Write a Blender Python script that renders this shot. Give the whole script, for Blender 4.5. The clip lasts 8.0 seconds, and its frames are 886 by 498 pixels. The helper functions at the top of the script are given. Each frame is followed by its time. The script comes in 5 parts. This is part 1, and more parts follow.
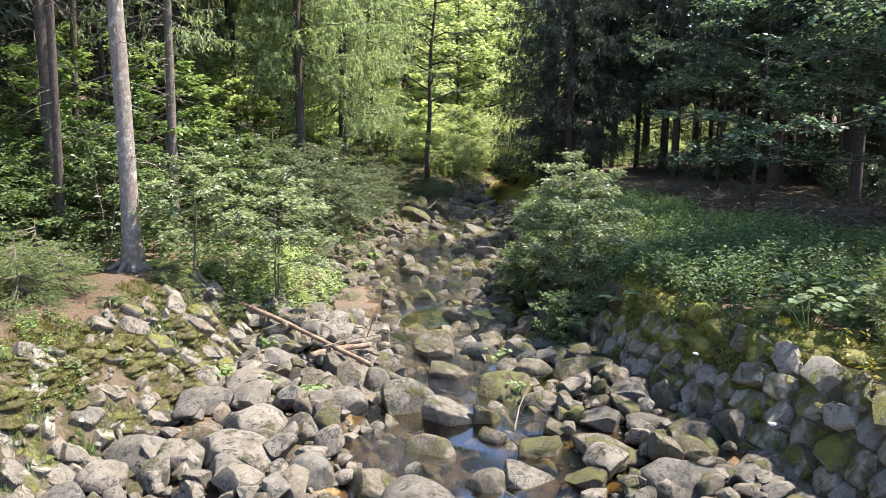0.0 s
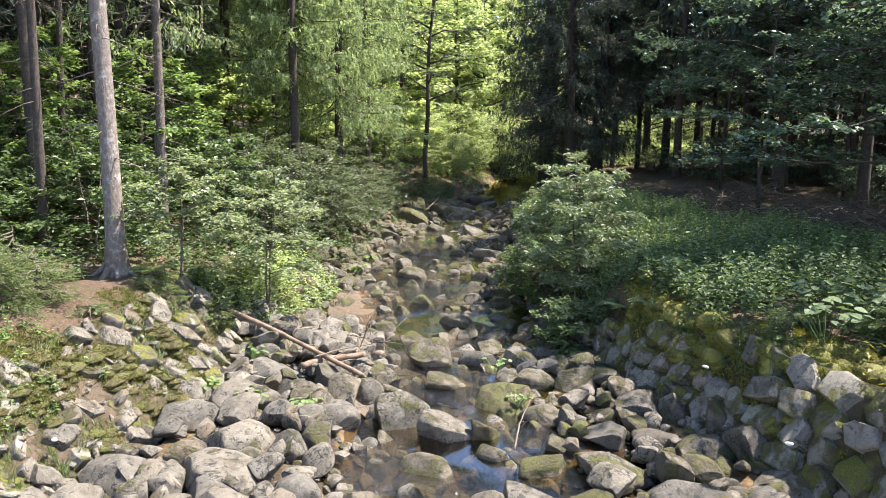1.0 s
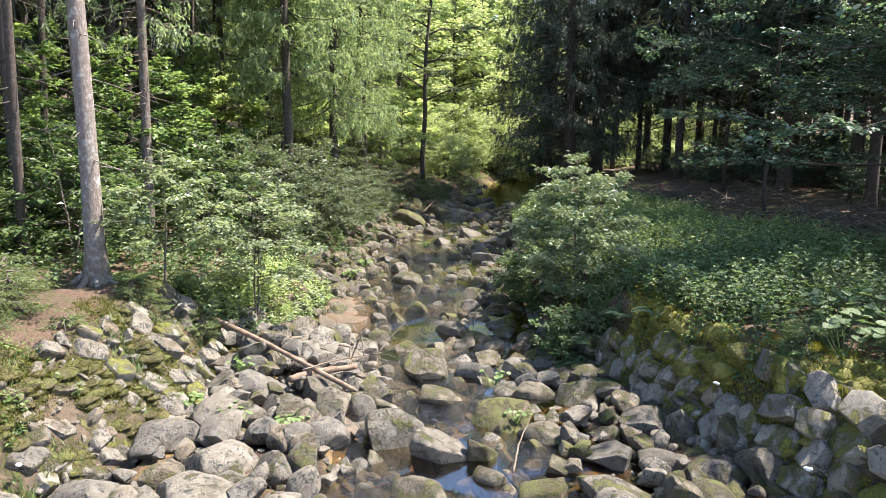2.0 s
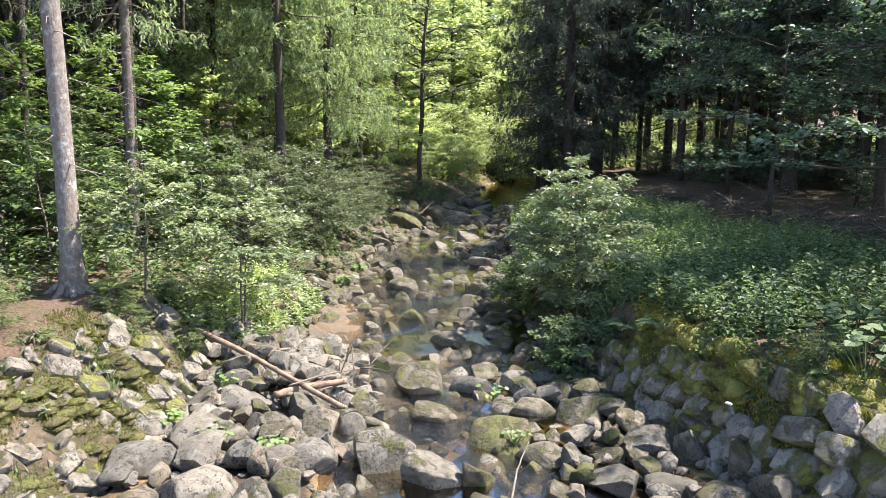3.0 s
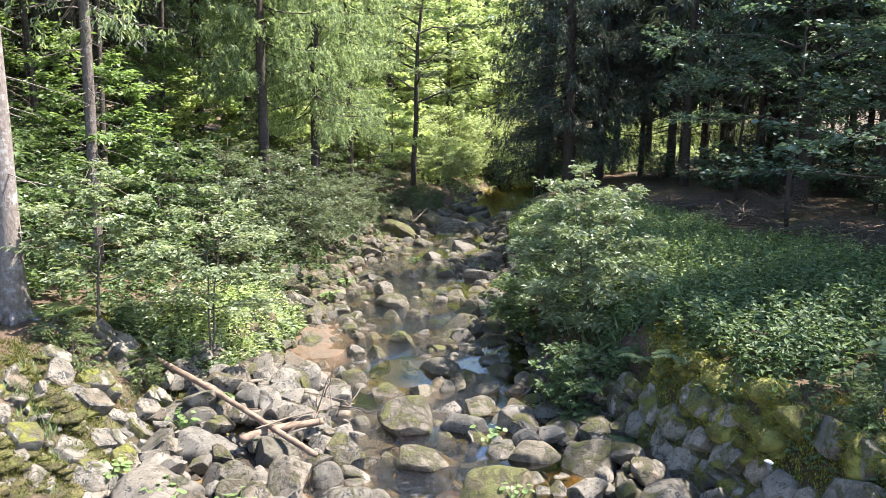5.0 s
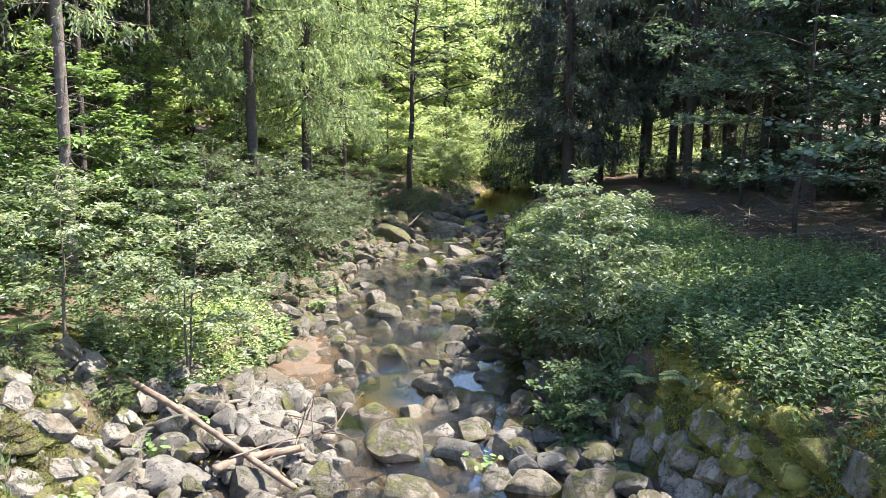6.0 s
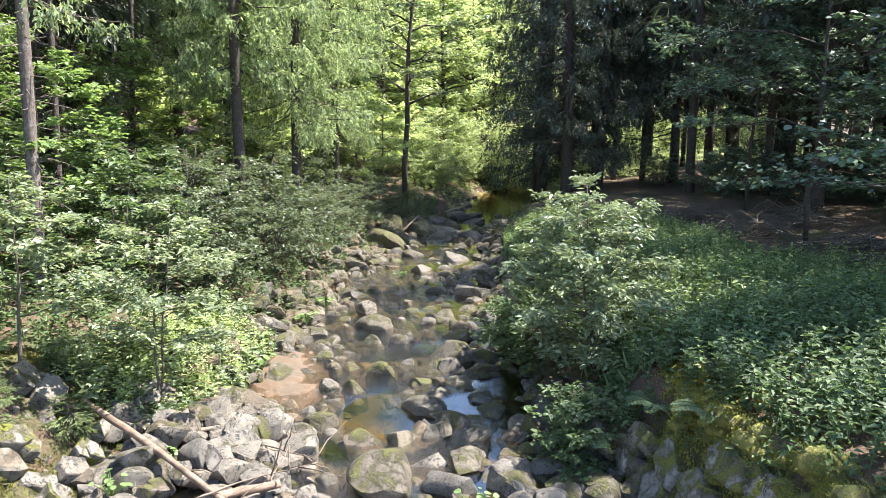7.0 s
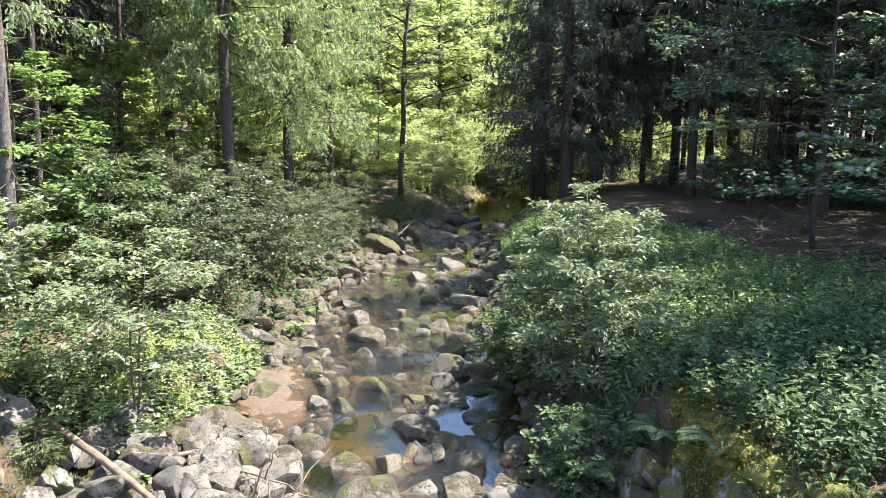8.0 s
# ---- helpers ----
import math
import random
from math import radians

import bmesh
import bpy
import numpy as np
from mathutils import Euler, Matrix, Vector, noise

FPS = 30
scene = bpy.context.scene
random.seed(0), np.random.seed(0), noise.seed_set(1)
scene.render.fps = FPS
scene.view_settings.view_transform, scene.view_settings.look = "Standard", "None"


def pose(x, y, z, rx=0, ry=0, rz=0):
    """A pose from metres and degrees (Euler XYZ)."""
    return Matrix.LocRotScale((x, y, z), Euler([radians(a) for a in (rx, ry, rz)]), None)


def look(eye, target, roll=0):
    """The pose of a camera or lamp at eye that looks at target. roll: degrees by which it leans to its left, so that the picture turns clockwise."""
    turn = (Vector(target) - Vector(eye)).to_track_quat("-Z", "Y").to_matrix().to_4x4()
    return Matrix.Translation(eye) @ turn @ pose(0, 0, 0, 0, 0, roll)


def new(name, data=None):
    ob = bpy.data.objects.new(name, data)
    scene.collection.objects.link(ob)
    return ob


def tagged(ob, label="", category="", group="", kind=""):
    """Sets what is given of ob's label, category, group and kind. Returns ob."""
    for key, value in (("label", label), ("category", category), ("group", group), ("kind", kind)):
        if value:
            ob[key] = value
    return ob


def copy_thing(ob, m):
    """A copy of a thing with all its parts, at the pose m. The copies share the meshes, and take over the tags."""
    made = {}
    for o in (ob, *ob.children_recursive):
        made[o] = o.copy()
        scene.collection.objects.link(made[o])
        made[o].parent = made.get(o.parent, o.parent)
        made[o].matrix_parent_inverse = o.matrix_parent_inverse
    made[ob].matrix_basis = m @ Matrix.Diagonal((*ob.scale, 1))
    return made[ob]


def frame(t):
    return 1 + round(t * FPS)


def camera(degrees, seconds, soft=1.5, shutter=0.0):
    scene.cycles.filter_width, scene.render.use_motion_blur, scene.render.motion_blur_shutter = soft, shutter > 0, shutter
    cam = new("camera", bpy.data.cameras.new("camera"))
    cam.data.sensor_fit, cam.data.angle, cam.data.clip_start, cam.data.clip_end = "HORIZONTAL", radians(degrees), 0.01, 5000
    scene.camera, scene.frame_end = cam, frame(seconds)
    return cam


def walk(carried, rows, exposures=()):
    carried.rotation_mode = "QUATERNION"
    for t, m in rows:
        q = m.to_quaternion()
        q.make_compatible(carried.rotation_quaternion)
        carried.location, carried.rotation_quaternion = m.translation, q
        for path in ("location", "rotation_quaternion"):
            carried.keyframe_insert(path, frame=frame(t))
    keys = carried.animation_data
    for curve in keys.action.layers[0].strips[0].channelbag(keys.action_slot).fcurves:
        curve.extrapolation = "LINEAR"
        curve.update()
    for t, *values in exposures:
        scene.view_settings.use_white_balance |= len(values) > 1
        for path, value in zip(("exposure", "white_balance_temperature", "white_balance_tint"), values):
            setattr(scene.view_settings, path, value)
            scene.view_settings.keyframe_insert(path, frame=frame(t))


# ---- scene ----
cam = camera(62.0, 8.0, 0.65)
METRES, EYE, TILT, LEAN, TURN = 5.0, 4.0, 5.2, 0.5, 0.0
ROWS = [
    (0.0, 0.0, 0.0, 0.0, 0.33, -15.22, -1.2),
    (0.5, 0.0018, 0.0493, -0.0031, 0.3, -15.25, -1.22),
    (1.0, 0.0062, 0.1017, -0.0068, 0.26, -15.28, -1.23),
    (1.5, 0.0115, 0.1565, -0.0105, 0.22, -15.31, -1.23),
    (3.0, 0.0285, 0.3288, -0.0208, 0.07, -15.3, -1.27),
    (3.5, 0.0344, 0.3879, -0.0248, 0.03, -15.28, -1.34),
    (4.0, 0.0368, 0.4514, -0.0295, -0.03, -15.24, -1.41),
    (4.5, 0.0402, 0.5186, -0.0341, -0.08, -15.18, -1.38),
    (6.0, 0.0674, 0.7257, -0.0461, -0.24, -15.08, -1.31),
    (6.5, 0.0774, 0.8043, -0.0507, -0.3, -15.06, -1.33),
    (7.0, 0.0868, 0.8856, -0.0531, -0.36, -15.04, -1.35),
    (7.5, 0.0953, 0.9546, -0.0513, -0.41, -15.01, -1.37),
    (8.0, 0.1031, 0.9922, -0.0486, -0.46, -15.01, -1.39),
]
walk(cam, [(t, pose(0, 0, EYE, TILT, LEAN, TURN) @ pose(METRES * x, METRES * y, METRES * z, 90 + pitch, roll, yaw)) for t, x, y, z, yaw, pitch, roll in ROWS],
     exposures=[(0.0, 1.76, 6480, 15), (4.0, 1.95, 6330, 15), (8.0, 2.1, 6200, 15)])

# ---- light ----
SUN_HEIGHT, SUN_TURN = 59.5, 76.0      # degrees above the horizon; clockwise from +y
sky_world = bpy.data.worlds.new("sky")
scene.world = sky_world
sky_world.use_nodes = True
sky_nodes = sky_world.node_tree.nodes
sky_tex = sky_nodes.new("ShaderNodeTexSky")
sky_tex.sky_type = "NISHITA"
sky_tex.sun_disc = False
sky_tex.dust_density, sky_tex.ozone_density = 1.0, 2.5
sky_tex.sun_elevation, sky_tex.sun_rotation = radians(SUN_HEIGHT), radians(SUN_TURN)
sky_world.node_tree.links.new(sky_tex.outputs[0], sky_nodes["Background"].inputs[0])
sky_nodes["Background"].inputs[1].default_value = 0.12
sun_data = bpy.data.lights.new("sun", "SUN")
sun_data.energy, sun_data.angle, sun_data.color = 5.0, radians(1.0), (1.0, 0.94, 0.83)
sun = new("sun", sun_data)
sun_way = Vector((math.cos(radians(SUN_HEIGHT)) * math.sin(radians(SUN_TURN)), math.cos(radians(SUN_HEIGHT)) * math.cos(radians(SUN_TURN)), math.sin(radians(SUN_HEIGHT))))
sun.matrix_world = look(sun_way * 60, (0, 0, 0))


# ---- materials ----
def material(name):
    m = bpy.data.materials.new(name)
    m.use_nodes = True
    return m, m.node_tree, m.node_tree.nodes["Principled BSDF"]


def node(tree, kind, **inputs):
    n = tree.nodes.new(kind)
    for key, value in inputs.items():
        n.inputs[key.replace("_", " ")].default_value = value
    return n


def noise_at(tree, scale, detail=6.0, rough=0.6, coords=None, warp=0.0):
    n = node(tree, "ShaderNodeTexNoise", Scale=scale, Detail=detail, Roughness=rough, Distortion=warp)
    if coords is not None:
        tree.links.new(coords, n.inputs["Vector"])
    return n.outputs["Fac"]


def ramp(tree, value, *stops):
    r = tree.nodes.new("ShaderNodeValToRGB")
    while len(r.color_ramp.elements) < len(stops):
        r.color_ramp.elements.new(0.5)
    for e, (at, colour) in zip(r.color_ramp.elements, stops):
        e.position = at
        e.color = (*colour, 1) if len(colour) == 3 else colour
    tree.links.new(value, r.inputs[0])
    return r.outputs[0]


def mixed(tree, fac, a, b, how="MIX"):
    m = tree.nodes.new("ShaderNodeMix")
    m.data_type, m.blend_type = "RGBA", how
    for socket, value in ((m.inputs[0], fac), (m.inputs[6], a), (m.inputs[7], b)):
        if isinstance(value, (int, float)):
            socket.default_value = value
        elif isinstance(value, tuple):
            socket.default_value = (*value, 1)
        else:
            tree.links.new(value, socket)
    return m.outputs[2]


def maths(tree, how, a, b=0.5):
    m = tree.nodes.new("ShaderNodeMath")
    m.operation = how
    m.use_clamp = how in ("MULTIPLY_ADD",)
    for socket, value in zip(m.inputs, (a, b)):
        if isinstance(value, (int, float)):
            socket.default_value = value
        else:
            tree.links.new(value, socket)
    return m.outputs[0]


def bumped(tree, bsdf, height, strength=0.5, distance=0.02):
    b = node(tree, "ShaderNodeBump", Strength=strength, Distance=distance)
    tree.links.new(height, b.inputs["Height"])
    tree.links.new(b.outputs[0], bsdf.inputs["Normal"])


def place_of(tree, world=True):
    return (tree.nodes.new("ShaderNodeNewGeometry").outputs["Position"] if world else tree.nodes.new("ShaderNodeTexCoord").outputs["Object"])


def leaf_material(name, dark, light, glow=0.35, gloss=0.45):
    m, tree, bsdf = material(name)
    island = tree.nodes.new("ShaderNodeNewGeometry").outputs["Random Per Island"]
    patch = noise_at(tree, 0.9, 3, coords=place_of(tree))
    tone = maths(tree, "ADD", maths(tree, "MULTIPLY", island, 0.62), maths(tree, "MULTIPLY", patch, 0.5))
    colour = ramp(tree, tone, (0.12, dark), (0.5, tuple((a + b) / 2 for a, b in zip(dark, light))), (0.86, light))
    tree.links.new(colour, bsdf.inputs["Base Color"])
    bsdf.inputs["Roughness"].default_value = gloss
    bsdf.inputs["Specular IOR Level"].default_value = 0.45
    thin = tree.nodes.new("ShaderNodeBsdfTranslucent")
    tree.links.new(mixed(tree, 1.0, colour, (1.35, 1.35, 0.82), "MULTIPLY"), thin.inputs[0])
    mix = tree.nodes.new("ShaderNodeMixShader")
    mix.inputs[0].default_value = glow
    tree.links.new(bsdf.outputs[0], mix.inputs[1])
    tree.links.new(thin.outputs[0], mix.inputs[2])
    tree.links.new(mix.outputs[0], tree.nodes["Material Output"].inputs[0])
    return m


def bark_material(name, dark, light, scale=7.0, lichen=0.0):
    m, tree, bsdf = material(name)
    coords = place_of(tree, False)
    stretch = node(tree, "ShaderNodeMapping", Scale=(1, 1, 0.5))
    tree.links.new(coords, stretch.inputs[0])
    fine = noise_at(tree, scale * 4, 8, 0.7, stretch.outputs[0], 0.4)
    wide = noise_at(tree, scale * 0.35, 3, 0.5, coords)
    colour = mixed(tree, wide, ramp(tree, fine, (0.3, dark), (0.72, light)), ramp(tree, fine, (0.25, dark), (0.9, light)))
    if lichen:
        spots = ramp(tree, noise_at(tree, scale * 1.3, 5, 0.7, coords), (0.52, (0, 0, 0)), (0.66, (1, 1, 1)))
        colour = mixed(tree, maths(tree, "MULTIPLY", spots, lichen), colour, (0.40, 0.39, 0.36))
    tree.links.new(colour, bsdf.inputs["Base Color"])
    bsdf.inputs["Roughness"].default_value = 0.9
    bumped(tree, bsdf, fine, 0.9, 0.03)
    return m


def rock_material(name, dark, light, moss=0.5, lichen=0.5, lush=1.0, pale=0.0):
    """Grey stone with clustered black lichen, faint beds, stains and moss in patches, each stone by its own chance."""
    m, tree, bsdf = material(name)
    coords = place_of(tree)
    info = tree.nodes.new("ShaderNodeObjectInfo").outputs["Random"]
    island = tree.nodes.new("ShaderNodeNewGeometry").outputs["Random Per Island"]
    own = maths(tree, "FRACT", maths(tree, "ADD", info, island))
    geo = tree.nodes.new("ShaderNodeNewGeometry")
    fine, mid, wide = noise_at(tree, 42, 8, 0.74, coords), noise_at(tree, 8, 6, 0.62, coords, 0.6), noise_at(tree, 1.8, 3, 0.5, coords)
    body = mixed(tree, wide, ramp(tree, mid, (0.30, dark), (0.58, light)), ramp(tree, fine, (0.34, dark), (0.60, light)))
    tint = ramp(tree, own, (0.0, (0.72, 0.73, 0.74)), (0.35, (1.0, 0.97, 0.92)), (0.7, (1.14, 1.12, 1.08)), (1.0, (0.92, 0.80, 0.66)))
    body = mixed(tree, 1.0, body, tint, "MULTIPLY")
    grime = ramp(tree, noise_at(tree, 3.0, 7, 0.7, coords, 0.8), (0.37, (0.40, 0.36, 0.30)), (0.50, (1, 1, 1)))
    body = mixed(tree, 0.7, body, grime, "MULTIPLY")
    if pale:
        crust = ramp(tree, noise_at(tree, 6.5, 5, 0.7, coords, 0.5), (0.54, (0, 0, 0)), (0.60, (1, 1, 1)))
        body = mixed(tree, maths(tree, "MULTIPLY", crust, pale), body, (0.28, 0.262, 0.225))
    cluster = ramp(tree, noise_at(tree, 3.6, 4, 0.6, coords), (0.46, (0, 0, 0)), (0.60, (1, 1, 1)))
    flecks = maths(tree, "ADD", noise_at(tree, 15, 5, 0.7, coords, 1.0), maths(tree, "MULTIPLY", cluster, 0.075))
    spots = ramp(tree, flecks, (0.585, (0, 0, 0)), (0.62, (1, 1, 1)))
    body = mixed(tree, maths(tree, "MULTIPLY", spots, lichen), body, (0.030, 0.031, 0.029))
    split = node(tree, "ShaderNodeSeparateXYZ")
    tree.links.new(geo.outputs["Normal"], split.inputs[0])
    upward = maths(tree, "MULTIPLY", split.outputs[2], 0.05)
    grow = maths(tree, "ADD", maths(tree, "ADD", noise_at(tree, 3.8, 7, 0.68, coords, 0.4), upward), maths(tree, "ADD", maths(tree, "MULTIPLY", own, 0.16), maths(tree, "MULTIPLY", maths(tree, "SUBTRACT", fine, 0.5), 0.22)))
    cover = ramp(tree, grow, (0.80 - 0.30 * moss, (0, 0, 0)), (0.90 - 0.30 * moss, (1, 1, 1)))
    green = ramp(tree, noise_at(tree, 60, 6, 0.8, coords), (0.33, (0.020, 0.021, 0.006)), (0.66, (0.135 * lush, 0.138 * lush, 0.030)))
    green = mixed(tree, ramp(tree, noise_at(tree, 5, 5, 0.6, coords), (0.48, (0, 0, 0)), (0.66, (1, 1, 1))), green, (0.075, 0.060, 0.028))
    tree.links.new(mixed(tree, cover, body, green), bsdf.inputs["Base Color"])
    rough = ramp(tree, mid, (0.2, (0.62, 0.62, 0.62)), (0.8, (0.92, 0.92, 0.92)))
    tree.links.new(rough, bsdf.inputs["Roughness"])
    relief = maths(tree, "ADD", maths(tree, "MULTIPLY", fine, 0.5), maths(tree, "MULTIPLY", maths(tree, "ADD", mid, cover), 0.6))
    bumped(tree, bsdf, relief, 0.9, 0.05)
    return m


def ground_material():
    m, tree, bsdf = material("forest_soil")
    coords = place_of(tree)
    fine, mid, wide = noise_at(tree, 26, 8, 0.75, coords), noise_at(tree, 3.2, 6, 0.65, coords, 0.4), noise_at(tree, 0.45, 4, 0.5, coords)
    litter = ramp(tree, fine, (0.25, (0.035, 0.022, 0.014)), (0.5, (0.105, 0.066, 0.042)), (0.78, (0.23, 0.155, 0.105)))
    green = ramp(tree, fine, (0.3, (0.02, 0.03, 0.008)), (0.75, (0.10, 0.115, 0.028)))
    cover = ramp(tree, maths(tree, "ADD", maths(tree, "MULTIPLY", mid, 0.7), maths(tree, "MULTIPLY", wide, 0.4)), (0.54, (0, 0, 0)), (0.66, (1, 1, 1)))
    tree.links.new(mixed(tree, cover, litter, green), bsdf.inputs["Base Color"])
    bsdf.inputs["Roughness"].default_value = 0.95
    bumped(tree, bsdf, maths(tree, "ADD", fine, mid), 0.9, 0.05)
    return m


def bed_material():
    m, tree, bsdf = material("stream_gravel")
    coords = place_of(tree)
    cell = node(tree, "ShaderNodeTexVoronoi", Scale=13.0)
    tree.links.new(coords, cell.inputs["Vector"])
    fine, wide = noise_at(tree, 40, 6, 0.7, coords), noise_at(tree, 1.3, 4, 0.55, coords)
    stone = ramp(tree, fine, (0.25, (0.016, 0.012, 0.007)), (0.75, (0.085, 0.060, 0.032)))
    sand = ramp(tree, fine, (0.3, (0.115, 0.075, 0.026)), (0.7, (0.30, 0.205, 0.082)))
    body = mixed(tree, ramp(tree, wide, (0.48, (0, 0, 0)), (0.60, (1, 1, 1))), stone, sand)
    body = mixed(tree, 0.35, body, mixed(tree, 0.5, cell.outputs["Color"], (0.25, 0.2, 0.12)), "SOFT_LIGHT")
    tree.links.new(body, bsdf.inputs["Base Color"])
    bsdf.inputs["Roughness"].default_value = 0.85
    bumped(tree, bsdf, maths(tree, "SUBTRACT", fine, cell.outputs["Distance"]), 0.8, 0.04)
    return m


def water_material():
    """Clear water: the bed shows through, faintly brown, under a rippled mirror of the sky."""
    m, tree, bsdf = material("clear_brook_water")
    coords = place_of(tree)
    flow = node(tree, "ShaderNodeMapping", Scale=(1.0, 0.5, 1.0))
    tree.links.new(coords, flow.inputs[0])
    across = node(tree, "ShaderNodeSeparateXYZ")
    tree.links.new(coords, across.inputs[0])
    still = maths(tree, "SUBTRACT", noise_at(tree, 0.6, 2, 0.5, coords), maths(tree, "MULTIPLY", across.outputs[0], 0.10))
    calm = ramp(tree, still, (0.42, (0.05, 0.05, 0.05)), (0.58, (1, 1, 1)))
    waves = maths(tree, "ADD", noise_at(tree, 8.0, 4, 0.6, flow.outputs[0], 1.4), maths(tree, "MULTIPLY", noise_at(tree, 30, 4, 0.65, flow.outputs[0], 0.8), 0.55))
    bump = node(tree, "ShaderNodeBump", Strength=1.0, Distance=0.06)
    tree.links.new(maths(tree, "MULTIPLY", waves, calm), bump.inputs["Height"])
    clear = node(tree, "ShaderNodeBsdfTransparent", Color=(0.47, 0.36, 0.18, 1))
    shine = node(tree, "ShaderNodeBsdfGlossy", Color=(1, 1, 1, 1), Roughness=0.02)
    fresnel = node(tree, "ShaderNodeFresnel", IOR=2.4)
    for n in (shine, fresnel):
        tree.links.new(bump.outputs[0], n.inputs["Normal"])
    mix = tree.nodes.new("ShaderNodeMixShader")
    tree.links.new(fresnel.outputs[0], mix.inputs[0])
    tree.links.new(clear.outputs[0], mix.inputs[1])
    tree.links.new(shine.outputs[0], mix.inputs[2])
    crest = ramp(tree, noise_at(tree, 13, 4, 0.65, flow.outputs[0], 1.8), (0.58, (0, 0, 0)), (0.70, (1, 1, 1)))
    rapid = ramp(tree, noise_at(tree, 0.9, 3, 0.5, coords), (0.50, (0, 0, 0)), (0.64, (1, 1, 1)))
    white = maths(tree, "MULTIPLY", maths(tree, "MULTIPLY", crest, rapid), maths(tree, "MULTIPLY", calm, 0.35))
    foam = node(tree, "ShaderNodeBsdfDiffuse", Color=(0.62, 0.64, 0.66, 1))
    over = tree.nodes.new("ShaderNodeMixShader")
    tree.links.new(white, over.inputs[0])
    tree.links.new(mix.outputs[0], over.inputs[1])
    tree.links.new(foam.outputs[0], over.inputs[2])
    tree.links.new(over.outputs[0], tree.nodes["Material Output"].inputs[0])
    tree.nodes.remove(bsdf)
    return m


def wood_material(name, dark, light):
    m, tree, bsdf = material(name)
    coords = place_of(tree, False)
    along = node(tree, "ShaderNodeMapping", Scale=(1, 1, 0.12))
    tree.links.new(coords, along.inputs[0])
    grain = noise_at(tree, 42, 6, 0.65, along.outputs[0])
    patch = noise_at(tree, 5, 5, 0.6, coords)
    colour = mixed(tree, ramp(tree, patch, (0.42, (0, 0, 0)), (0.58, (1, 1, 1))), ramp(tree, grain, (0.3, dark), (0.7, light)), ramp(tree, grain, (0.3, tuple(0.55 * c for c in dark)), (0.7, tuple(0.6 * c for c in light))))
    tree.links.new(colour, bsdf.inputs["Base Color"])
    bsdf.inputs["Roughness"].default_value = 0.8
    bumped(tree, bsdf, grain, 0.6, 0.01)
    return m


SOIL, BED, WATER = ground_material(), bed_material(), water_material()
SAND, sand_tree, sand_bsdf = material("brook_sand")
sand_grain = noise_at(sand_tree, 55, 6, 0.75, place_of(sand_tree))
sand_patch = noise_at(sand_tree, 2.6, 5, 0.6, place_of(sand_tree), 0.5)
sand_tree.links.new(mixed(sand_tree, ramp(sand_tree, sand_patch, (0.40, (0, 0, 0)), (0.58, (1, 1, 1))), ramp(sand_tree, sand_grain, (0.3, (0.07, 0.042, 0.022)), (0.7, (0.18, 0.115, 0.065))), ramp(sand_tree, sand_grain, (0.3, (0.066, 0.047, 0.029)), (0.7, (0.15, 0.112, 0.076)))), sand_bsdf.inputs["Base Color"])
sand_bsdf.inputs["Roughness"].default_value = 0.8
bumped(sand_tree, sand_bsdf, sand_grain, 0.8, 0.02)
ROCK = {
    "w": rock_material("pale_dry_stone", (0.082, 0.074, 0.061), (0.212, 0.192, 0.158), 0.34, 0.95, pale=0.3),
    "g": rock_material("grey_stone", (0.064, 0.058, 0.047), (0.18, 0.163, 0.133), 0.50, 0.9, pale=0.22),
    "m": rock_material("mossy_stone", (0.055, 0.048, 0.034), (0.17, 0.15, 0.11), 0.70, 0.6, 1.0),
    "b": rock_material("brown_wet_stone", (0.052, 0.039, 0.024), (0.175, 0.135, 0.088), 0.52, 0.5),
    "d": rock_material("dark_wet_stone", (0.04, 0.036, 0.028), (0.15, 0.13, 0.10), 0.62, 0.5),
}
MASONRY = rock_material("wall_stone", (0.13, 0.118, 0.098), (0.35, 0.32, 0.272), 0.44, 0.7)
MASONRY_MOSS = rock_material("mossy_wall_stone", (0.13, 0.12, 0.10), (0.33, 0.31, 0.26), 0.74, 0.4, 1.7)
WALL_CORE = rock_material("moss_and_earth_between_stones", (0.035, 0.026, 0.017), (0.13, 0.095, 0.06), 0.74, 0.25, 1.4)
BANK_EARTH = rock_material("moss_and_earth_of_the_bank", (0.045, 0.033, 0.020), (0.16, 0.115, 0.070), 0.92, 0.25, 1.35)
BARK_PALE = bark_material("pale_spruce_bark", (0.105, 0.084, 0.070), (0.32, 0.27, 0.235), 6, 0.85)
BARK_MID = bark_material("brown_spruce_bark", (0.07, 0.054, 0.044), (0.21, 0.17, 0.142), 7, 0.35)
BARK_DARK = bark_material("dark_spruce_bark", (0.032, 0.025, 0.021), (0.115, 0.088, 0.072), 8, 0.12)
BARK_TWIG = bark_material("twig_bark", (0.07, 0.055, 0.04), (0.22, 0.18, 0.14), 12, 0.2)
LEAF_BEECH = leaf_material("sapling_leaf", (0.072, 0.102, 0.058), (0.31, 0.365, 0.225), 0.45, 0.4)
# Sapling green darkened to paint shade onto the shrubs along the brook.
LEAF_BANK_SHADED = leaf_material("shade_toned_bank_leaf", (0.035, 0.054, 0.03), (0.145, 0.185, 0.10), 0.36)
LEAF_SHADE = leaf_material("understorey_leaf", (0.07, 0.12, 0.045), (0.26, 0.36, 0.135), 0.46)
# Shade below the saplings is put into this darker leaf colour.
LEAF_UNDER = leaf_material("shade_toned_leaf", (0.038, 0.068, 0.03), (0.15, 0.215, 0.085), 0.4)
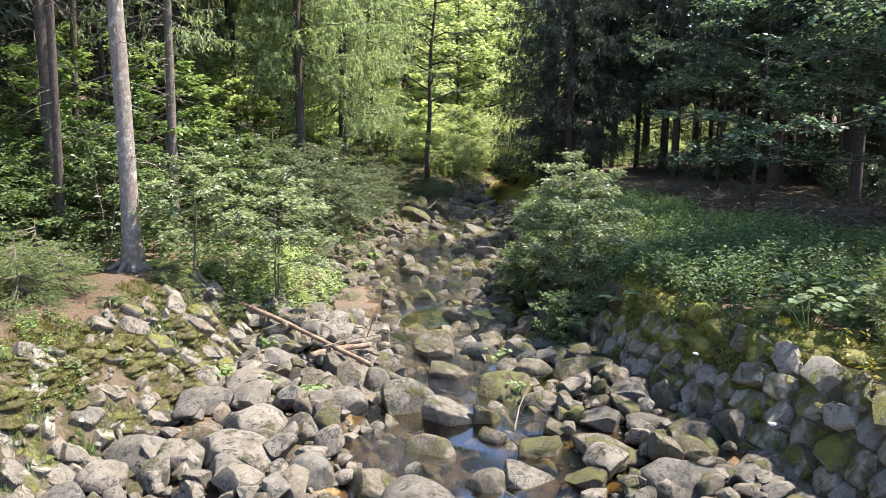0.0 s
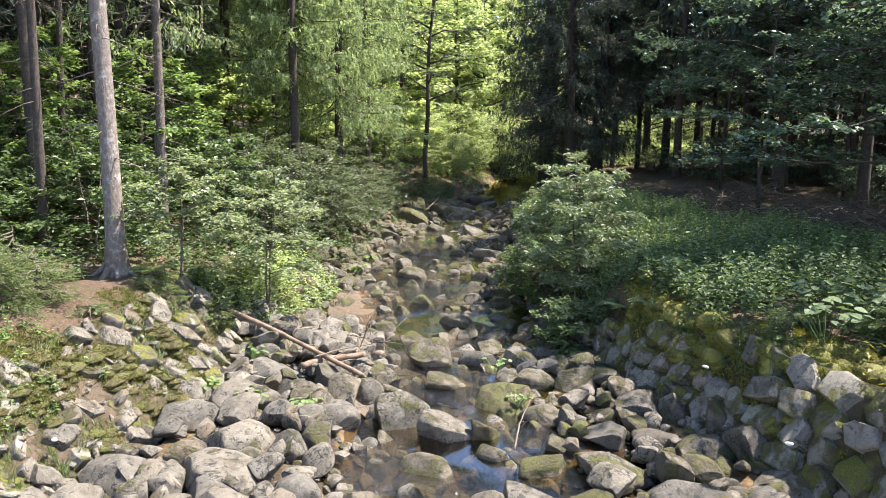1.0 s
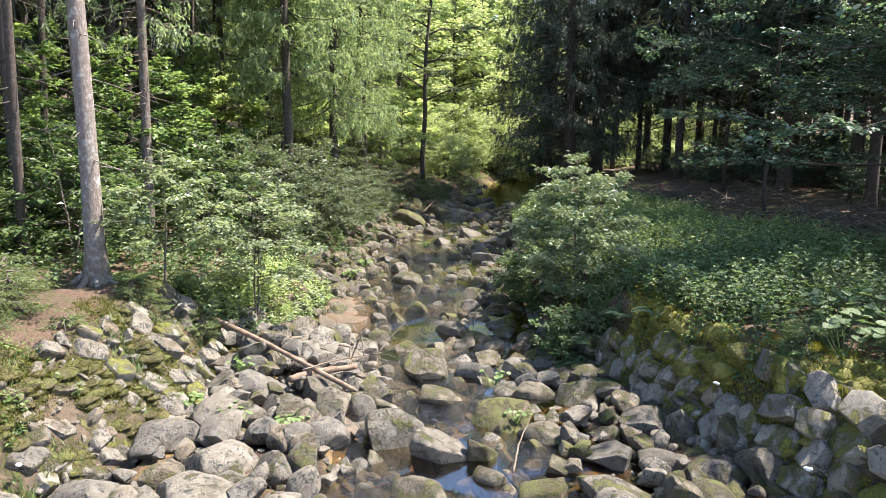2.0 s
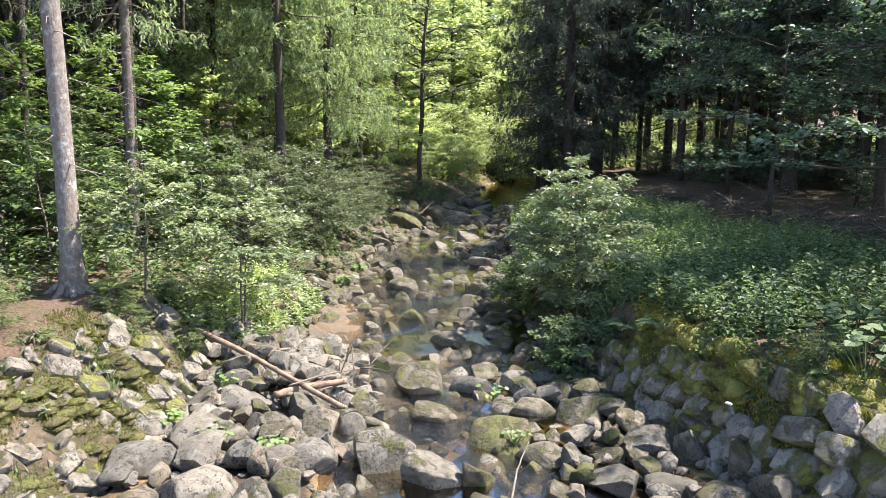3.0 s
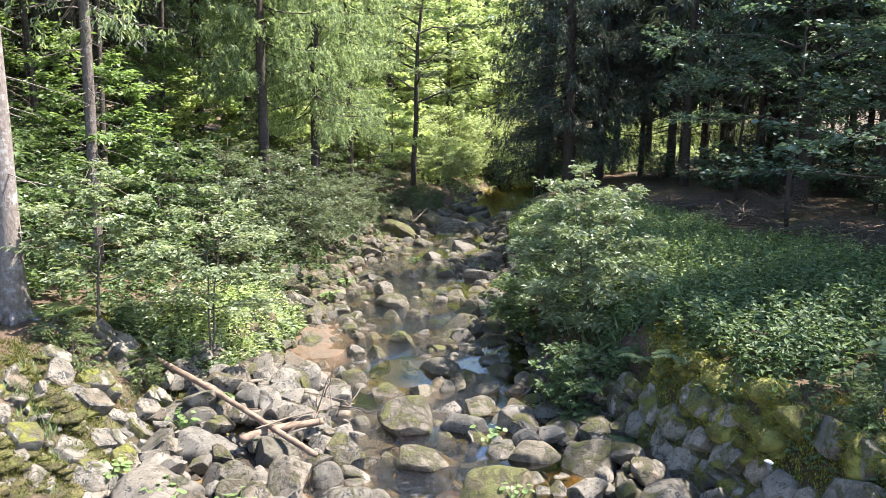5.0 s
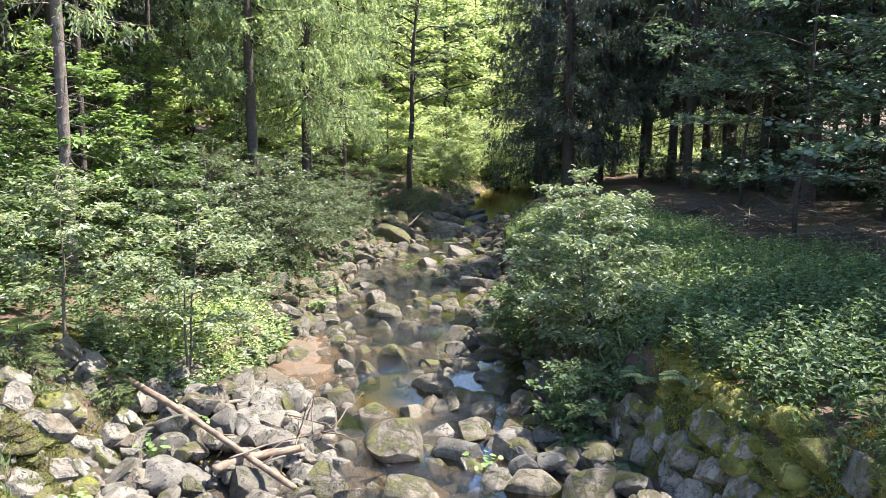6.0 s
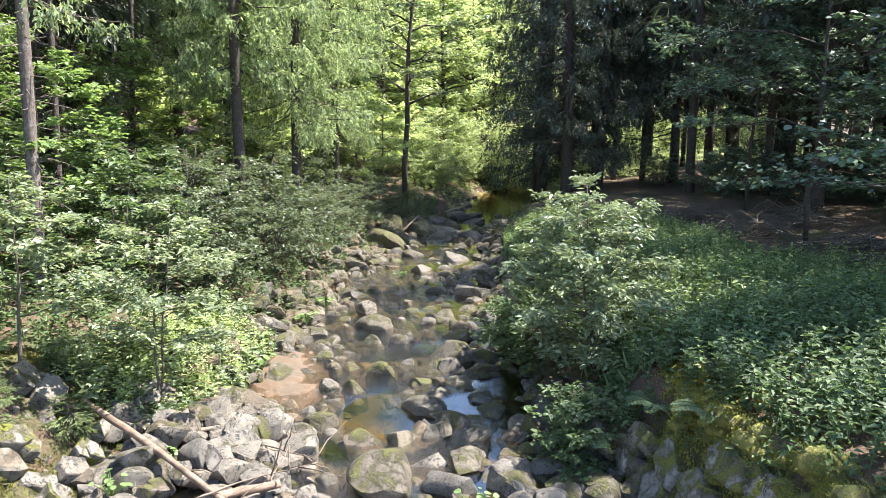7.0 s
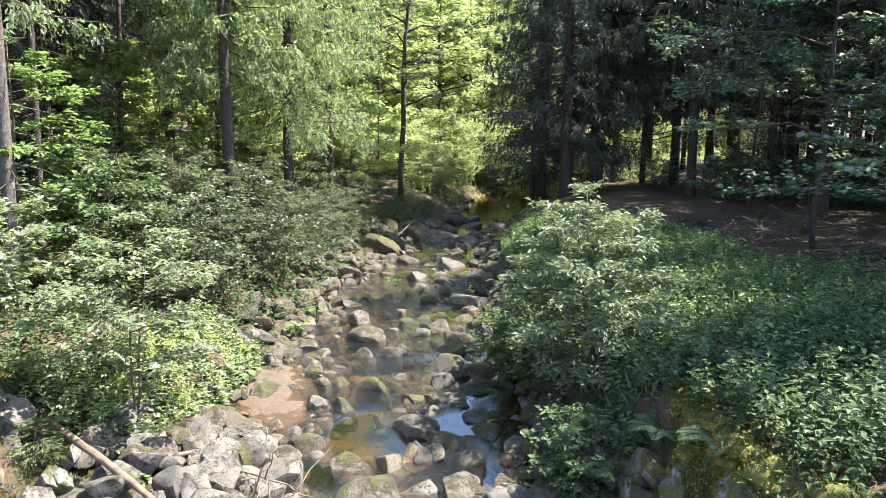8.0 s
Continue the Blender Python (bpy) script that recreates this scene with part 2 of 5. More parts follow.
# Greens raised above leaf tone; the sun's brightness is in these two colours.
LEAF_SUN = leaf_material("sun_brightened_leaf", (0.22, 0.29, 0.12), (0.52, 0.60, 0.31), 0.52)
LEAF_LIME = leaf_material("sun_brightened_foliage", (0.16, 0.21, 0.10), (0.44, 0.51, 0.29), 0.54)
# Two herb greens: shade painted into the first, open-sky light into the second.
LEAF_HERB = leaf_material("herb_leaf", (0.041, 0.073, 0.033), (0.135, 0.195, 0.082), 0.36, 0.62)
LEAF_HERB_LIT = leaf_material("lit_herb_leaf", (0.075, 0.13, 0.056), (0.235, 0.33, 0.15), 0.42, 0.58)
LEAF_FRESH = leaf_material("fresh_herb_leaf", (0.15, 0.21, 0.08), (0.38, 0.45, 0.2), 0.48)
LEAF_YELLOW = leaf_material("yellowing_leaf", (0.11, 0.115, 0.015), (0.27, 0.22, 0.03), 0.4)
LEAF_ELDER = leaf_material("elder_leaf", (0.085, 0.118, 0.065), (0.265, 0.32, 0.19), 0.34, 0.42)
# Bluish forest shade is tinted into this leaf colour of maple, beech and undergrowth.
LEAF_BLUE_SHADE = leaf_material("shade_blue_leaf", (0.04, 0.075, 0.052), (0.14, 0.21, 0.145), 0.38, 0.4)
GRASS = leaf_material("grass_blade", (0.085, 0.13, 0.055), (0.24, 0.31, 0.14), 0.35)
# Sunlit needles: their brightness is raised in the colour.
NEEDLE_LIT = leaf_material("spruce_needle", (0.048, 0.076, 0.044), (0.40, 0.49, 0.285), 0.54, 0.55)
# Shaded needles: the wood's dim bluish shade is put into the colour.
NEEDLE_SHADED = leaf_material("shade_toned_spruce_needle", (0.034, 0.048, 0.040), (0.105, 0.135, 0.10), 0.2, 0.6)
NEEDLE_BUSH = leaf_material("young_spruce_needle", (0.06, 0.085, 0.035), (0.19, 0.235, 0.095), 0.35, 0.7)
MOSS = leaf_material("moss_tuft", (0.04, 0.05, 0.008), (0.17, 0.165, 0.03), 0.2, 0.9)
MOSS_BRIGHT = leaf_material("bright_moss_tuft", (0.085, 0.09, 0.012), (0.31, 0.30, 0.05), 0.25, 0.9)
BRIGHT_PAD = rock_material("bright_moss_cushion", (0.10, 0.10, 0.022), (0.28, 0.27, 0.06), 0.8, 0.0, 2.0)
MOSS_PAD = rock_material("moss_cushion", (0.05, 0.045, 0.018), (0.13, 0.11, 0.035), 0.8, 0.0, 1.1)
LOG_WOOD = wood_material("barkless_log", (0.14, 0.088, 0.058), (0.34, 0.24, 0.165))
OLD_WOOD = wood_material("grey_driftwood", (0.10, 0.076, 0.053), (0.26, 0.205, 0.15))
paper, paper_tree, paper_bsdf = material("white_litter")
paper_tree.links.new(ramp(paper_tree, noise_at(paper_tree, 30, 4), (0.3, (0.62, 0.62, 0.62)), (0.7, (0.8, 0.8, 0.8))), paper_bsdf.inputs["Base Color"])

# ---- mesh builders ----
ZED = np.array([0.0, 0.0, 1.0])


def mesh_of(name, verts, tris, mat, smooth=False, sharp=0.0):
    """A triangle mesh from arrays."""
    verts, tris = np.asarray(verts, np.float32), np.asarray(tris, np.int32)
    me = bpy.data.meshes.new(name)
    me.vertices.add(len(verts))
    me.vertices.foreach_set("co", verts.ravel())
    me.loops.add(tris.size)
    me.loops.foreach_set("vertex_index", tris.ravel())
    me.polygons.add(len(tris))
    me.polygons.foreach_set("loop_start", np.arange(0, tris.size, 3, dtype=np.int32))
    me.polygons.foreach_set("use_smooth", np.full(len(tris), smooth))
    me.materials.append(mat)
    me.update(calc_edges=True)
    me.validate()
    if sharp:
        me.set_sharp_from_angle(angle=radians(sharp))
    return me


def thing(name, x, y, z, label, category, group="", turn=0.0, scale=1.0):
    ob = new(name)
    ob.empty_display_size = 0.2
    ob.matrix_basis = pose(x, y, z, 0, 0, turn) @ Matrix.Scale(scale, 4)
    return tagged(ob, label, category, group)


def part(name, data, parent, label=""):
    ob = new(name, data)
    ob.parent = parent
    return tagged(ob, label) if label else ob


def tube(points, radii, sides=6):
    """A tapered tube along a line of points."""
    p, r = np.asarray(points, float), np.asarray(radii, float)
    way = np.gradient(p, axis=0)
    way /= np.linalg.norm(way, axis=1, keepdims=True) + 1e-9
    ref = np.where(np.abs(way[:, 2:]) > 0.9, [[1.0, 0, 0]], [[0, 0, 1.0]])
    a = np.cross(way, ref)
    a /= np.linalg.norm(a, axis=1, keepdims=True) + 1e-9
    b = np.cross(way, a)
    turn = np.linspace(0, 2 * np.pi, sides, endpoint=False)
    ring = np.cos(turn)[None, :, None] * a[:, None] + np.sin(turn)[None, :, None] * b[:, None]
    verts = (p[:, None] + ring * r[:, None, None]).reshape(-1, 3)
    n = len(p)
    i, j = np.meshgrid(np.arange(n - 1), np.arange(sides), indexing="ij")
    q0, q1 = i * sides + j, i * sides + (j + 1) % sides
    q2, q3 = q1 + sides, q0 + sides
    tris = np.concatenate([np.stack([q0, q1, q2], -1).reshape(-1, 3), np.stack([q0, q2, q3], -1).reshape(-1, 3)])
    cap = np.array([[(n - 1) * sides, (n - 1) * sides + k, (n - 1) * sides + k + 1] for k in range(1, sides - 1)] + [[0, k + 1, k] for k in range(1, sides - 1)])
    return verts, np.concatenate([tris, cap])


def joined(pieces):
    verts, tris, n = [], [], 0
    for v, f in pieces:
        verts.append(v), tris.append(np.asarray(f) + n)
        n += len(v)
    return np.concatenate(verts), np.concatenate(tris)


def unit(v):
    return v / (np.linalg.norm(v, axis=-1, keepdims=True) + 1e-9)


def leaves(base, way, up, length, width, fold=0.18, droop=0.0):
    """Folded leaves: base, two sides and tip, a leaf an island."""
    base, way = np.asarray(base, float), unit(np.asarray(way, float))
    side = unit(np.cross(way, up))
    nor = np.cross(side, way)
    length, width = np.asarray(length, float)[:, None], np.asarray(width, float)[:, None]
    mid = base + way * length * 0.45
    left = mid - side * width / 2 + nor * width * fold
    right = mid + side * width / 2 + nor * width * fold
    tip = base + way * length - nor * length * droop
    n = len(base)
    verts = np.stack([base, left, tip, right], 1).reshape(-1, 3)
    k = 4 * np.arange(n)[:, None]
    return verts, np.concatenate([k + [0, 2, 1], k + [0, 3, 2]])


def broad_leaves(base, way, up, length, width, droop=0.12):
    """Rounded leaves of eight corners round a midrib, for plants that stand near."""
    base, way = np.asarray(base, float), unit(np.asarray(way, float))
    side = unit(np.cross(way, up))
    nor = np.cross(side, way)
    length, width = np.asarray(length, float)[:, None], np.asarray(width, float)[:, None]
    along, across, lift = [0, 0.12, 0.45, 0.8, 1.0, 0.8, 0.45, 0.12], [0, -0.32, -0.5, -0.3, 0, 0.3, 0.5, 0.32], [0, 0.05, 0.08, 0.03, 0, 0.03, 0.08, 0.05]
    verts = np.stack([base + way * length * a + side * width * c + nor * (width * l - length * droop * a * a) for a, c, l in zip(along, across, lift)], 1).reshape(-1, 3)
    k = 8 * np.arange(len(base))[:, None]
    return verts, np.concatenate([k + t for t in ([0, 2, 1], [0, 4, 2], [2, 4, 3], [0, 6, 4], [4, 6, 5], [0, 7, 6])])


# ---- the lie of the land ----
def lattice(x, y, seed):
    n = np.sin(x * 127.1 + y * 311.7 + seed * 74.7) * 43758.5453
    return n - np.floor(n)


def rough(x, y, size, seed=0):
    """Smooth noise from -1 to 1, of that size in metres."""
    x, y = np.asarray(x, float) / size, np.asarray(y, float) / size
    i, j = np.floor(x), np.floor(y)
    u, v = x - i, y - j
    u, v = u * u * (3 - 2 * u), v * v * (3 - 2 * v)
    low = lattice(i, j, seed) * (1 - u) + lattice(i + 1, j, seed) * u
    high = lattice(i, j + 1, seed) * (1 - u) + lattice(i + 1, j + 1, seed) * u
    return 2 * (low * (1 - v) + high * v) - 1


def left_shore(y):
    return np.interp(y, [-40, 7.5, 9, 10.5, 13, 16.4, 20, 24, 27, 31, 36, 43, 60, 90], [-5, -3.9, -3.5, -3.2, -2.9, -2.6, -2.3, -1.8, -1.5, -0.6, 0.9, 2.9, 9.5, 24]) + 0.18 * rough(y, 0, 1.7, 3)


def right_shore(y):
    return np.interp(y, [-40, 7.5, 9, 10.5, 13, 16.4, 20, 24, 27, 31, 36, 43, 60, 90], [5, 3.9, 3.4, 2.95, 2.25, 2.1, 2.0, 1.9, 2.1, 2.7, 4.6, 7.2, 13.5, 28]) + 0.1 * rough(y, 9, 1.9, 4)


def water_level(y):
    return 0.01 * (np.asarray(y, float) - 12)


def channel(y):
    """The middle of the running water; on both sides of it lie bars of dry stones."""
    return np.interp(y, [4, 8, 11, 14, 16, 18, 24, 30, 36, 43, 60, 90], [0.2, 0.2, 0.15, -0.3, -0.8, -0.6, -0.2, 0.9, 2.6, 4.7, 11.3, 26])


def ground(x, y):
    x, y = np.asarray(x, float), np.asarray(y, float)
    base = water_level(np.clip(y, -20, 60))
    left, right = left_shore(y) - x, x - right_shore(y)
    up = np.clip((y - 12.6) / 2.6, 0, 1)
    lw = np.interp(left, [-0.6, 0, 0.3, 1.3, 1.6, 1.9, 6, 14, 40, 120], [-0.22, -0.15, 0.02, 0.92, 1.25, 1.40, 1.6, 2.1, 6, 16])
    ln = np.interp(left, [-0.6, 0, 0.4, 1.2, 3, 8, 16, 40, 120], [-0.22, -0.04, 0.3, 0.75, 1.15, 1.6, 2.3, 6, 16])
    rw = np.interp(right, [-0.6, 0, 0.12, 0.72, 1.1, 5, 12, 40, 120], [-0.22, -0.12, 0.0, 1.22, 1.40, 1.5, 1.7, 2.6, 6])
    rn = np.interp(right, [-0.6, 0, 0.4, 1.2, 2.5, 6, 12, 40, 120], [-0.22, -0.05, 0.35, 1.0, 1.35, 1.55, 1.7, 2.6, 6])
    z = np.where(left > -0.6, lw + (ln - lw) * up, np.where(right > -0.6, rw + (rn - rw) * up, -0.22))
    dry = 0.30 * np.clip((channel(y) - 0.9 - x) / 0.6, 0, 1) * np.clip((14.6 - y) / 1.2, 0, 1) + 0.24 * np.clip((x - channel(y) - 1.0) / 0.7, 0, 1) * np.clip((12.4 - y) / 1.2, 0, 1)
    z = z + dry * np.where((left < 0) & (right < 0), 1, 0)
    z = z - 0.10 * np.exp(-(((x - channel(y)) / 0.7) ** 2)) * np.where((left < 0) & (right < 0), 1, 0)
    far = np.clip((y - 48) / 60, 0, 1.5)
    away = np.clip(np.maximum(left, right), 0, 3) / 3
    z = z + far * far * 2.5 * away
    return base + z + 0.05 * rough(x, y, 0.5, 1) + 0.09 * away * rough(x, y, 2.3, 2) + 0.04 * rough(x, y, 0.22, 8) * np.where(away > 0, 0.5, 1)


BANKS = {1: (3.0, 13.8, 0.70, 1.36), -1: (3.0, 13.2, 1.45, 1.25)}      # from, to, run and rise of the stone banks


def surface(x, y):
    """The ground, or the face of the stone bank where that lies above it."""
    x, y = np.asarray(x, float), np.asarray(y, float)
    z = ground(x, y)
    for side, (y0, y1, run, rise) in BANKS.items():
        v = ((x - right_shore(y)) if side > 0 else (left_shore(y) - x)) / run
        face = water_level(y) - 0.12 + (rise + 0.12) * v * (0.35 + 0.65 * np.clip((y1 - y) / 2.2, 0.12, 1))
        z = np.where((v > 0) & (v < 1) & (y > y0) & (y < y1), np.maximum(z, face), z)
    return z


def spaced(*runs):
    return np.unique(np.concatenate([np.arange(a, b, s) for a, b, s in runs] + [[runs[-1][1]]]).round(4))


gx = spaced((-400, -60, 20), (-60, -16, 2), (-16, -8, 0.5), (-8, 8, 0.13), (8, 16, 0.5), (16, 60, 2), (60, 400, 20))
gy = spaced((-120, -20, 10), (-20, 4, 1), (4, 28, 0.15), (28, 48, 0.4), (48, 100, 2), (100, 500, 20))
mx, my = np.meshgrid(gx, gy)
land = np.stack([mx, my, ground(mx, my)], -1).reshape(-1, 3)
i, j = np.meshgrid(np.arange(len(gy) - 1), np.arange(len(gx) - 1), indexing="ij")
k = (i * len(gx) + j).ravel()
quads = np.stack([k, k + 1, k + len(gx) + 1, k + len(gx)], 1)
mid_x, mid_y = land[quads].mean(1)[:, 0], land[quads].mean(1)[:, 1]
wet = (mid_x > left_shore(mid_y) - 0.12) & (mid_x < right_shore(mid_y) + 0.12)
land_mesh = mesh_of("ground", land, np.concatenate([quads[:, [0, 1, 2]], quads[:, [0, 2, 3]]]), SOIL, True)
land_mesh.materials.append(BED)
land_mesh.polygons.foreach_set("material_index", np.concatenate([wet, wet]).astype(np.int32))
tagged(new("ground", land_mesh), "brown forest soil with needle litter and moss", "ground", kind="structure")

wy = np.concatenate([np.arange(-20, 60, 0.5)])
rows = np.linspace(0, 1, 9)
wx = (left_shore(wy) - 0.3)[:, None] * (1 - rows) + (right_shore(wy) + 0.3)[:, None] * rows
sheet = np.stack([wx, np.broadcast_to(wy[:, None], wx.shape), np.broadcast_to(water_level(wy)[:, None] + 0.035, wx.shape)], -1).reshape(-1, 3)
i, j = np.meshgrid(np.arange(len(wy) - 1), np.arange(8), indexing="ij")
k = (i * 9 + j).ravel()
water = new("water", mesh_of("water", sheet, np.concatenate([np.stack([k, k + 1, k + 10], 1), np.stack([k, k + 10, k + 9], 1)]), WATER, True))
water.visible_shadow = False
tagged(water, "shallow clear brown brook water reflecting blue sky", "stream", kind="structure")


# ---- stones ----
def stone_shape(seed, fine=4, cuts=10):
    """A split and water-worn stone within a box of one metre."""
    r = np.random.default_rng(seed)
    bm = bmesh.new()
    bmesh.ops.create_icosphere(bm, subdivisions=fine, radius=1.0)
    v = np.array([p.co for p in bm.verts])
    f = np.array([[p.index for p in t.verts] for t in bm.faces])
    bm.free()
    for _ in range(cuts):
        n = unit(r.normal(size=3) * [1, 1, 0.8])
        over = np.clip(v @ n - r.uniform(0.42, 0.80), 0, None)
        v = v - 0.9 * over[:, None] * n
    o = r.uniform(0, 50, 3)
    for size, high in ((0.9, 0.07), (0.4, 0.045), (0.17, 0.024), (0.09, 0.013)):
        bump = [noise.noise(Vector(p / size + o)) for p in v]
        v = v * (1 + high * np.array(bump)[:, None])
    low, high = v.min(0), v.max(0)
    return (v - (low + high) / 2) / (high - low), f


def slab_shape(seed):
    """A split block with an uneven many-cornered face, worn along its edges, within a box of one metre."""
    r = np.random.default_rng(seed)
    n = int(r.integers(5, 8))
    a = np.linspace(0, 2 * np.pi, n, endpoint=False) + r.uniform(-0.28, 0.28, n) + r.uniform(0, 6)
    rim = np.stack([np.cos(a), np.sin(a)], 1) * r.uniform(0.8, 1.1, (n, 1))
    rim = np.sign(rim) * np.abs(rim) ** 0.62
    tilt = r.normal(0, 0.09, 2)
    rings = [np.column_stack([rim * size, np.full(n, z) + (rim * size) @ tilt * up]) for size, z, up in ((1.0, -0.5, 0), (1.02, 0.30, 0.6), (0.97, 0.44, 1), (0.84, 0.49, 1))]
    v = np.concatenate(rings + [[[0, 0, 0.5 + r.uniform(-0.04, 0.04)]]])
    v += r.normal(0, 0.018, v.shape)
    f = []
    for k in range(3):
        for j in range(n):
            p, q = k * n + j, k * n + (j + 1) % n
            f += [[p, q, q + n], [p, q + n, p + n]]
    f += [[3 * n + j, 3 * n + (j + 1) % n, 4 * n] for j in range(n)]
    low, high = v.min(0), v.max(0)
    return (v - (low + high) / 2) / (high - low), np.array(f)


SHAPES = [stone_shape(40 + n, 4, 8 + n % 6) for n in range(14)]
SMALL_SHAPES = [slab_shape(80 + n) for n in range(16)]
STONES = {kind: [mesh_of("boulder", v, f, mat, True, 34) for v, f in SHAPES] for kind, mat in ROCK.items()}
KIND_LABEL = {
    "w": "pale grey dry boulder with black lichen specks",
    "g": "grey boulder with patchy moss in the brook",
    "m": "moss-covered greenish boulder in the brook",
    "d": "dark wet boulder beside running water",
    "b": "brown wet boulder in shallow water",
}
placed = []
pools = ((0.55, 10.9, 0.36), (0.27, 8.6, 0.28), (0.59, 9.4, 0.2), (-0.98, 9.5, 0.25), (-0.23, 11.0, 0.25), (0.53, 13.2, 0.26), (0.92, 13.5, 0.28), (1.15, 14.2, 0.36), (1.45, 15.3, 0.3), (-0.44, 14.5, 0.5), (-0.55, 15.6, 0.5), (-0.95, 18.0, 0.45), (-0.3, 17.0, 0.55), (1.5, 18.8, 0.2), (-1.05, 22.4, 0.6), (-0.1, 24.3, 0.5), (-0.8, 20.7, 0.3))      # open water: x, y, reach


def boulder(x, y, wide, deep, high, kind):
    n = len(placed)
    r = random.Random(n * 31 + 5)
    level = float(ground(x, y))
    top = max(float(water_level(y)), level) + high * 0.80
    foot = min(level, float(water_level(y))) - 0.10
    ob = new("boulder", STONES[kind][r.randrange(14)])
    ob.matrix_basis = (pose(x, y, (top + foot) / 2, r.uniform(-9, 9), r.uniform(-9, 9), r.choice((0, 180)) + r.uniform(-28, 28)) @ Matrix.Diagonal((wide * 1.02, deep * 1.1, top - foot, 1)))
    tagged(ob, KIND_LABEL[kind], "boulder", "boulders in the brook")
    placed.append((x, y, max(wide, deep)))


boulder(-1.36, 12.98, 0.82, 0.66, 0.36, 'w')
boulder(-0.13, 12.34, 0.90, 0.72, 0.48, 'd')
boulder(0.15, 11.29, 0.72, 0.58, 0.25, 'm')
boulder(-3.16, 12.22, 0.62, 0.50, 0.42, 'g')
boulder(-3.16, 11.28, 0.52, 0.41, 0.51, 'g')
boulder(-2.82, 13.61, 0.57, 0.46, 0.39, 'w')
boulder(-1.62, 11.17, 0.54, 0.44, 0.33, 'm')
boulder(-0.83, 11.30, 0.55, 0.44, 0.37, 'g')
boulder(-0.48, 9.83, 0.74, 0.59, 0.60, 'g')
boulder(-1.01, 10.73, 0.44, 0.35, 0.33, 'g')
boulder(-1.33, 9.68, 0.60, 0.48, 0.28, 'w')
boulder(-1.80, 10.14, 0.52, 0.41, 0.35, 'm')
boulder(-2.16, 10.50, 0.31, 0.25, 0.35, 'g')
boulder(-2.36, 10.09, 0.44, 0.35, 0.37, 'g')
boulder(-2.73, 10.08, 0.80, 0.64, 0.38, 'w')
boulder(-2.40, 8.85, 0.84, 0.67, 0.39, 'w')
boulder(-1.76, 8.72, 0.60, 0.48, 0.40, 'g')
boulder(-2.10, 8.37, 0.48, 0.38, 0.29, 'g')
boulder(-2.84, 8.61, 0.61, 0.49, 0.22, 'w')
boulder(-3.38, 7.99, 0.97, 0.77, 0.34, 'w')
boulder(-2.39, 8.11, 1.05, 0.84, 0.37, 'w')
boulder(-2.32, 7.61, 0.90, 0.72, 0.32, 'w')
boulder(-1.43, 7.48, 0.53, 0.43, 0.41, 'w')
boulder(-0.74, 7.59, 0.66, 0.53, 0.29, 'm')
boulder(-0.67, 9.23, 0.28, 0.22, 0.18, 'm')
boulder(-0.14, 8.48, 0.65, 0.52, 0.27, 'm')
boulder(0.14, 9.47, 0.68, 0.55, 0.42, 'g')
boulder(0.60, 9.41, 0.39, 0.31, 0.36, 'm')
boulder(-0.23, 7.87, 0.42, 0.33, 0.22, 'g')
boulder(-3.22, 9.51, 0.91, 0.73, 0.35, 'w')
boulder(-3.52, 8.71, 0.48, 0.38, 0.19, 'w')
boulder(-3.58, 10.43, 0.64, 0.51, 0.36, 'w')
boulder(0.96, 10.38, 1.04, 0.84, 0.37, 'm')
boulder(2.12, 11.15, 0.83, 0.67, 0.33, 'm')
boulder(1.41, 9.99, 0.67, 0.54, 0.27, 'd')
boulder(1.20, 8.62, 0.74, 0.59, 0.26, 'm')
boulder(2.07, 9.35, 0.64, 0.51, 0.36, 'g')
boulder(2.44, 10.50, 0.44, 0.35, 0.19, 'm')
boulder(2.75, 10.13, 0.66, 0.53, 0.40, 'g')
boulder(3.18, 9.89, 0.47, 0.38, 0.57, 'g')
boulder(2.72, 9.19, 0.57, 0.45, 0.30, 'd')
boulder(3.19, 8.82, 0.71, 0.57, 0.31, 'g')
boulder(3.64, 9.28, 0.54, 0.43, 0.28, 'g')
boulder(2.07, 8.41, 0.93, 0.74, 0.33, 'g')
boulder(1.63, 7.75, 0.48, 0.39, 0.31, 'm')
boulder(2.62, 7.71, 0.88, 0.71, 0.44, 'g')
boulder(3.82, 8.63, 0.71, 0.57, 0.25, 'g')
boulder(3.70, 7.86, 0.88, 0.70, 0.31, 'g')
boulder(1.00, 7.78, 0.68, 0.54, 0.26, 'g')
boulder(0.55, 7.63, 0.60, 0.48, 0.28, 'm')
boulder(1.36, 12.66, 0.63, 0.50, 0.24, 'w')
boulder(1.98, 12.18, 0.54, 0.43, 0.27, 'm')
boulder(3.28, 7.77, 0.43, 0.34, 0.20, 'd')
boulder(-0.99, 19.71, 0.56, 0.45, 0.35, 'w')
boulder(1.40, 21.49, 0.90, 0.72, 0.32, 'w')
boulder(0.66, 16.82, 0.87, 0.70, 0.40, 'm')
boulder(1.30, 16.61, 0.58, 0.47, 0.27, 'g')
boulder(0.71, 14.04, 0.54, 0.44, 0.22, 'm')
boulder(1.21, 14.38, 0.48, 0.39, 0.19, 'm')
boulder(0.30, 14.50, 0.72, 0.58, 0.28, 'm')
boulder(-1.07, 13.84, 0.53, 0.42, 0.31, 'm')
boulder(-0.40, 16.00, 0.54, 0.43, 0.26, 'm')
boulder(-0.82, 15.21, 0.51, 0.41, 0.22, 'm')
boulder(-0.73, 17.58, 0.46, 0.36, 0.22, 'm')
boulder(-1.89, 15.67, 0.71, 0.57, 0.25, 'm')
